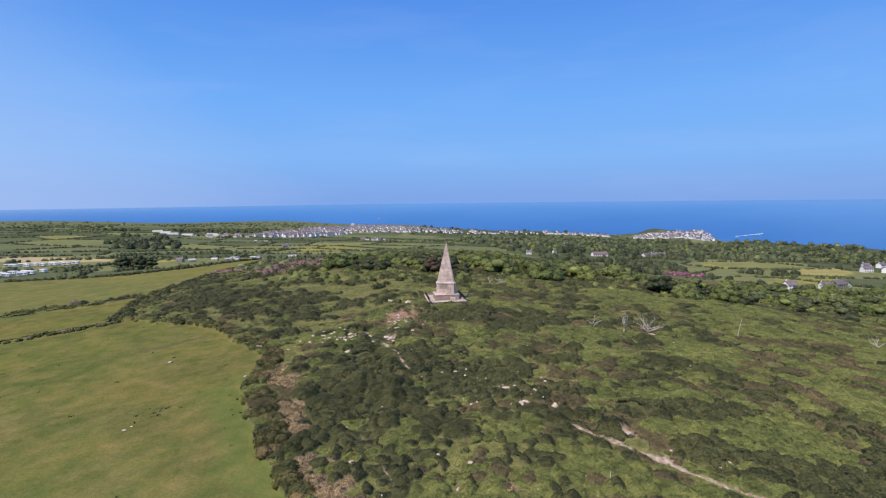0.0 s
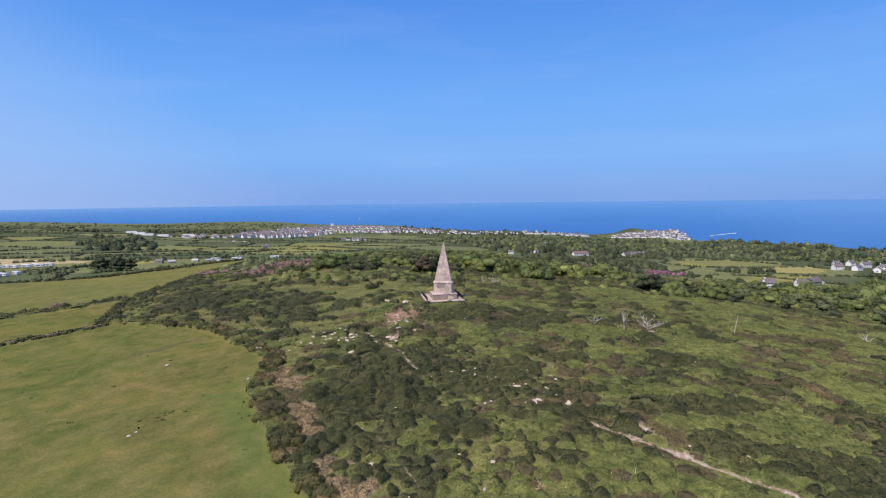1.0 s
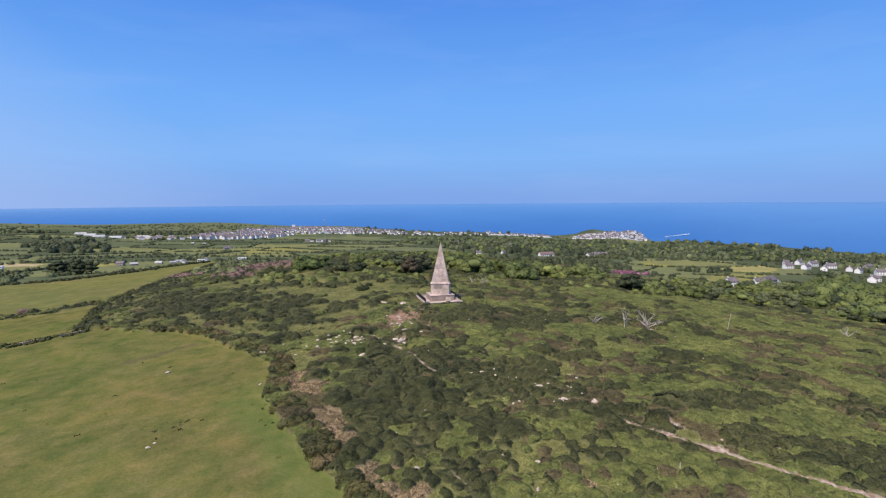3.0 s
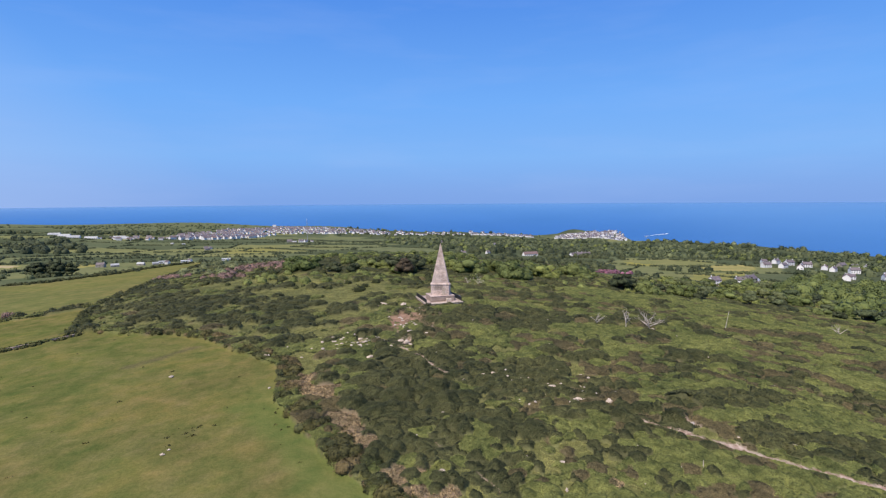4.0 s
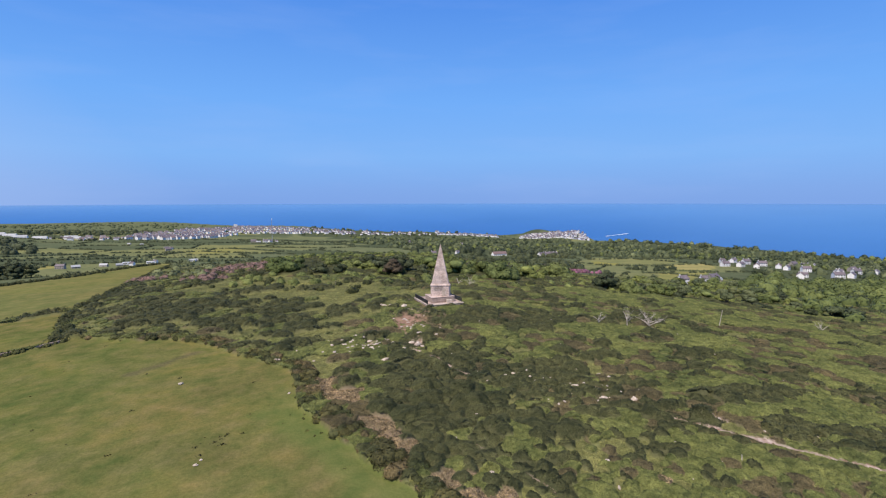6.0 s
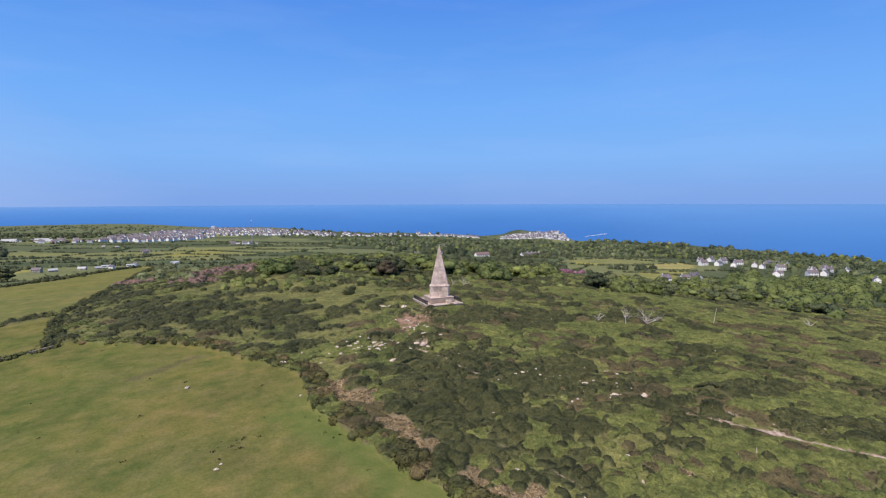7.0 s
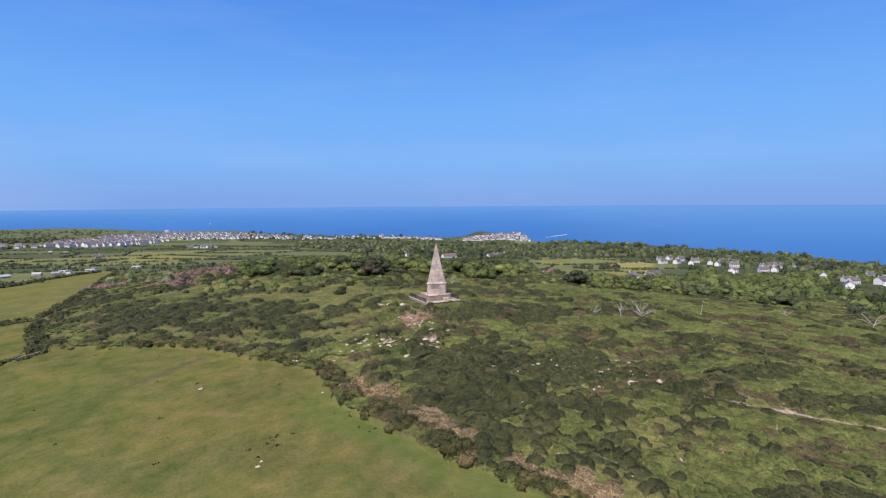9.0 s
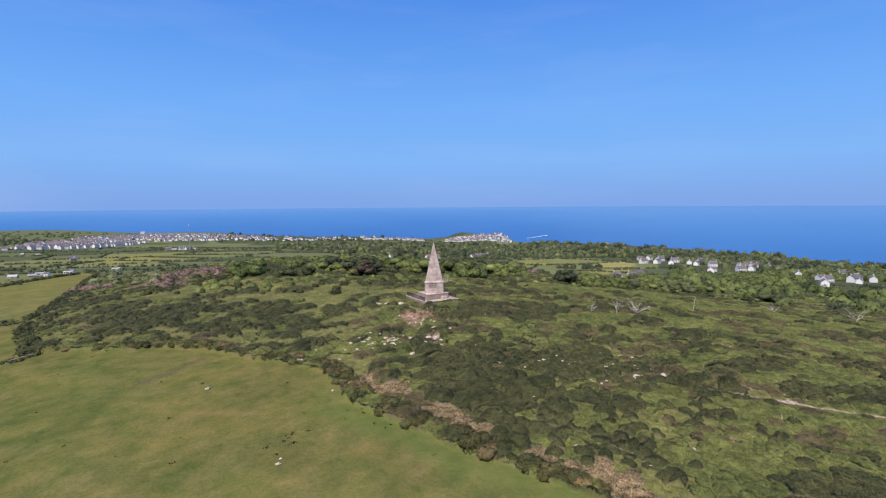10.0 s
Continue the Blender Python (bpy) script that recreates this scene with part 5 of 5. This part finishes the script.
TOWN_UPPER = [(-520, 1450), (-445, 1500), (-420, 1640), (-380, 1870), (-260, 2070), (-20, 2130), (80, 2150), (80, 2270), (-180, 2380), (-400, 2480), (-540, 2250), (-600, 1800)]
TOWN_FRONT = [(-492, 1362), (-424, 1424), (-395, 1594), (-357, 1850)]
TOWN_LOW = [(-630, 1300), (-545, 1245), (-490, 1350), (-520, 1440), (-600, 1420)]
TOWN_HARBOUR = [(770, 2040), (900, 1970), (1010, 1960), (1110, 2080), (1120, 2130), (1000, 2110), (900, 2105), (800, 2105)]
TOWN_SHORE = [(420, 2085), (560, 2085), (690, 2075), (700, 2130), (560, 2145), (430, 2150)]


def scatter_houses(rng, places, tall=1.0, pitch=0.85):
    """The countless further houses of the town: gabled boxes with eaves, walls and roofs in two meshes."""
    wv, wf, rv, rf = [], [], [], []
    places = [q for q in places if at_ground(*q) > -166]
    for k, (x, y) in enumerate(places):
        w, d, h, a = rng.uniform(3.2, 6.0), rng.uniform(2.8, 4.2), rng.uniform(2.4, 5.2) * tall, radians(rng.uniform(-70, 70))
        p = np.array([x, y, at_ground(x, y)])
        rot = np.array([[math.cos(a), -math.sin(a), 0], [math.sin(a), math.cos(a), 0], [0, 0, 1]])
        corner = np.array([(-w, -d, -2), (w, -d, -2), (w, d, -2), (-w, d, -2), (-w, -d, h), (w, -d, h), (w, d, h), (-w, d, h), (-w, 0, h + d * pitch), (w, 0, h + d * pitch)])
        wv.append(corner @ rot.T + p)
        wf.append(np.array([(0, 1, 5, 4), (1, 2, 6, 5), (2, 3, 7, 6), (3, 0, 4, 7), (4, 7, 8, 8), (5, 9, 6, 6)]) + 10 * k)
        e = np.array([(-w - .3, -d - .3, h - .2), (w + .3, -d - .3, h - .2), (w + .3, 0, h + d * pitch + .2), (-w - .3, 0, h + d * pitch + .2), (-w - .3, d + .3, h - .2), (w + .3, d + .3, h - .2)])
        rv.append(np.concatenate([e, e + (0, 0, 0.3)]) @ rot.T + p)
        rf.append(np.array([(6, 7, 8, 9), (9, 8, 11, 10), (0, 3, 2, 1), (3, 4, 5, 2), (0, 1, 7, 6), (4, 10, 11, 5)]) + 12 * k)
    for name, v, f, mat, label in (("town_walls", wv, wf, RENDER_WALL, "white walls of the crowded harbour town"), ("town_roofs", rv, rf, SLATE, "grey roofs of the crowded harbour town")):
        f = np.concatenate(f)
        tri = np.concatenate([f[:, :3], f[f[:, 2] != f[:, 3]][:, [0, 2, 3]]])
        tagged(new(name, mesh_from(name, np.concatenate(v), tri, mat)), label, "town", kind="stuff")


def build_town():
    rng = np.random.default_rng(71)
    kinds = [make_house(10, 9, 6.0, RENDER_WALL, SLATE, "white terraced town house with a slate roof", "town houses", 1, 3), make_house(12, 9, 6.0, RENDER_WALL, RED_TILE, "white town house with a brown roof", "town houses", 1, 3),
             make_house(18, 10, 7.0, RENDER_WALL, SLATE, "tall white terrace with a slate roof", "town houses", 2, 5), make_house(9, 8, 5.5, STONE_WALL, SLATE, "grey stone town house", "town houses", 1, 2)]
    # terraces stepping up from the fields, their white gable ends to the fields
    spots = []
    for row in range(2):
        for k, (x, y) in enumerate(along(rng, TOWN_FRONT, 15.0, 0.0)):
            if row or k % 5 != 4:
                out = Vector((x - EYE_X, y - EYE_Y)).normalized() * (34 * row)
                spots.append((x + out.x + rng.normal() * 2.5, y + out.y + rng.normal() * 4, 64 + rng.normal() * 14 if rng.uniform() < 0.75 else rng.uniform(-30, 30)))
    spots += [(x, y, rng.uniform(30, 100)) for x, y in spread(rng, TOWN_UPPER, 30, 36)] + [(x, y, rng.uniform(20, 110)) for x, y in spread(rng, TOWN_HARBOUR, 45, 20) + spread(rng, TOWN_SHORE, 15, 25)]
    low = [(x, y, rng.uniform(-30, 30)) for x, y in spread(rng, TOWN_LOW, 22, 20)]
    for x, y, turn in spots + low:
        set_house(kinds[rng.choice(4, p=(0.4, 0.24, 0.28, 0.08))], x, y, turn, rng.uniform(0.8, 1.1) * (0.62 if (x, y, turn) in low else 1.0))
    for o in kinds:
        drop(o)
    scatter_houses(rng, spread_fast(rng, TOWN_UPPER, 740) + spread_fast(rng, [(0, 2080), (420, 2060), (450, 2120), (100, 2220)], 45), 1.2, 0.75)
    scatter_houses(rng, spread_fast(rng, TOWN_HARBOUR, 330) + spread_fast(rng, TOWN_SHORE, 95), 1.25, 0.4)
    far_crowns("town_trees", "dark garden trees between the town houses", spread_fast(rng, TOWN_UPPER, 170) + spread_fast(rng, TOWN_SHORE, 40) + spread_fast(rng, [(60, 2040), (420, 2020), (440, 2100), (80, 2140)], 70) + spread_fast(rng, TOWN_LOW, 26), rng, 2.5, 5.5, 40, mat=DARK_LEAF)
    far_crowns("town_trees", "dense dark trees at the edge of the harbour town", spread_fast(rng, [(-860, 1560), (-640, 1560), (-560, 1850), (-620, 2000), (-800, 1850)], 130) + spread_fast(rng, [(-1100, 1500), (-900, 1450), (-880, 1560), (-1080, 1620)], 40), rng, 4.5, 8.5, 40, mat=DARK_LEAF)
    block = make_house(15, 12, 9.5, RENDER_WALL, PALE_ROOF, "large white building on the ridge above the town", "town houses", 0, 4)
    set_house(block, -428, 2490, 10, 1.0)
    drop(block)
    chapel = make_house(10, 6, 4.5, STONE_WALL, SLATE, "small stone chapel on the bare headland", "town houses", 1, 2)
    set_house(chapel, 1052, 2158, 20, 1.0)
    drop(chapel)
    hall = make_house(38, 13, 2.6, RENDER_WALL, PALE_ROOF, "long white industrial hall with a pale roof", "industrial halls", 0, 8)
    for x, y, a in ((-800, 1450, 5), (-740, 1380, -4), (-690, 1320, 8), (-640, 1295, 0), (-612, 1370, 3), (-590, 1330, 12)):
        set_house(hall, x, y, a, 0.72)
    drop(hall)


build_town()


def make_caravan():
    o = thing("caravan", "white caravan on the edge of a field", "caravan", pose(0, 0, -700), "caravans in the field")
    part("body", box_bm(5.6, 2.4, 1.8, 0, 0, 0.5, 0.15), WHITE_PAINT, o)
    part("roof", box_bm(5.8, 2.6, 0.2, 0, 0, 2.302, 0.05), WHITE_PAINT, o)
    for k in range(3):
        part("window", box_bm(1.0, 0.08, 0.7, -1.9 + 1.9 * k, -1.2, 1.2), PANE, o)
    part("door", box_bm(0.7, 0.08, 1.6, -0.95, -1.21, 0.6), STEEL, o)
    for x in (-1, 1):
        for y in (-1.2, 1.2):
            bm = bmesh.new()
            bmesh.ops.create_cone(bm, cap_ends=True, segments=12, radius1=0.35, radius2=0.35, depth=0.25, matrix=Matrix.Translation((x, y, 0.35)) @ Matrix.Rotation(radians(90), 4, "X"))
            part("wheel", bm, RUBBER, o)
    return o


def build_caravans():
    rng = np.random.default_rng(81)
    c = make_caravan()
    for k in range(40):
        row, i = divmod(k, 8)
        x, y = (-318 + 6.5 * i, 302 + 4.5 * i + 8 * row) if row < 3 else (-350 + 7.5 * i, 380 + 4 * i + 9 * (row - 3))
        x, y = x + rng.uniform(-1.5, 1.5), y + rng.uniform(-2, 2)
        copy_thing(c, pose(x, y, at_ground(x, y), 0, 0, rng.uniform(-25, 25)))
    for x, y in ((-147, 499), (-170, 462), (-185, 455)):
        copy_thing(c, pose(x, y, at_ground(x, y), 0, 0, rng.uniform(-25, 25)))
    drop(c)


build_caravans()


def build_cypress():
    rng = np.random.default_rng(91)
    protos = [make_tree(60 + k, DARK_LEAF, 5.0, 13.0, "tall dark evergreen tree beside the farm", 3000, 0.6, 0.03, "evergreens beside the farm", 0.1, 26) for k in range(2)]
    plant(protos, [(-230, 365), (-224, 361), (-218, 364), (-212, 360), (-206, 363), (-221, 370)], rng, 0.75, 0.9)
    for o in protos:
        drop(o)


build_cypress()


def build_rhododendron():
    rng = np.random.default_rng(101)
    places = [(x, y) for cx, cy, rx, ry, n in ((-72, 276, 20, 16, 80), (-64, 294, 12, 6, 50), (-78, 236, 10, 12, 24), (-112, 262, 8, 5, 18), (-136, 189, 1.5, 1, 3), (183, 660, 16, 9, 34), (212, 646, 16, 9, 34), (240, 629, 12, 9, 22))
              for x, y in ((cx + rng.normal() * rx * 0.5, cy + rng.normal() * ry * 0.5) for _ in range(n))]
    far_crowns("rhododendron", "purple-pink flowering rhododendron thicket", places, rng, 1.1, 2.3, 70, "rhododendron", squat=0.85, mat=HEATH_BLOOM)
    far_crowns("rhododendron", "purple flowering rhododendron bank below the wood", [(254 + rng.normal() * 9, 537 + rng.normal() * 7) for _ in range(46)], rng, 1.6, 3.4, 90, "rhododendron", mat=PURPLE_BLOOM)


build_rhododendron()


def build_mast():
    x, y = -155, 1290
    mast = thing("radio_mast", "thin grey lattice radio mast beside farm houses", "mast", pose(x, y, at_ground(x, y)))
    legs = [(1.2, 0), (-0.6, 1.04), (-0.6, -1.04)]
    for a, b in legs:
        part("leg", tube_bm([(a, b, -1), (a * 0.35, b * 0.35, 58)], [0.28, 0.2], 5), STEEL, mast)
    for k in range(14):
        f = 1 - 0.65 * (k + 0.5) / 14
        for (a, b), (c, d) in zip(legs, legs[1:] + legs[:1]):
            part("brace", tube_bm([(a * f, b * f, 4 * k), (c * f * 0.96, d * f * 0.96, 4 * k + 4)], [0.12, 0.12], 4), STEEL, mast)
    part("antenna", box_bm(1.2, 1.2, 3.0, 0, 0, 55), WHITE_PAINT, mast)


build_mast()


def build_boat():
    """A motor boat off the harbour with its wake."""
    bx, by = 1300, 2238
    z = float(sea_level(math.hypot(bx - EYE_X, by - EYE_Y), math.atan2(bx - EYE_X, by - EYE_Y)))
    boat = thing("motor_boat", "small white motor boat heading out to sea", "boat", pose(bx, by, z + 0.2, 0, 0, 149))
    bm = bmesh.new()
    prof = [(-7, 1.6), (0, 2.0), (5, 1.4), (8, 0.1)]
    lo = [bm.verts.new((x, s * w * 0.6, -0.3)) for s in (-1, 1) for x, w in (prof if s < 0 else prof[::-1])]
    hi = [bm.verts.new((x, s * w, 1.4)) for s in (-1, 1) for x, w in (prof if s < 0 else prof[::-1])]
    for k in range(8):
        bm.faces.new((lo[k], lo[(k + 1) % 8], hi[(k + 1) % 8], hi[k]))
    bm.faces.new(hi)
    bm.faces.new(lo[::-1])
    part("hull", bm, WHITE_PAINT, boat)
    part("cabin", box_bm(4, 2.4, 1.6, -1, 0, 1.4, 0.2), WHITE_PAINT, boat)
    part("windscreen", box_bm(0.2, 2.2, 0.7, 1.12, 0, 2.0), PANE, boat)
    back = boat.matrix_basis.inverted()

    def on_water(u, v):
        p = boat.matrix_basis @ Vector((u, v, 0))
        p.z = float(sea_level(math.hypot(p.x - EYE_X, p.y - EYE_Y), math.atan2(p.x - EYE_X, p.y - EYE_Y))) + 1.2
        return back @ p

    bm = bmesh.new()
    for s in (-1, 1):
        inner = [bm.verts.new(on_water(-7 - 8 * k, s * (0.6 + 0.3 * k) + math.sin(k * 1.7))) for k in range(12)]
        outer = [bm.verts.new(on_water(-7 - 8 * k, s * (3.0 + 0.6 * k) + 1.2 * math.cos(k * 2.1))) for k in range(12)]
        for k in range(11):
            bm.faces.new((inner[k], inner[k + 1], outer[k + 1], outer[k]))
    part("wake", bm, FOAM, boat, "long white foam wake")


build_boat()
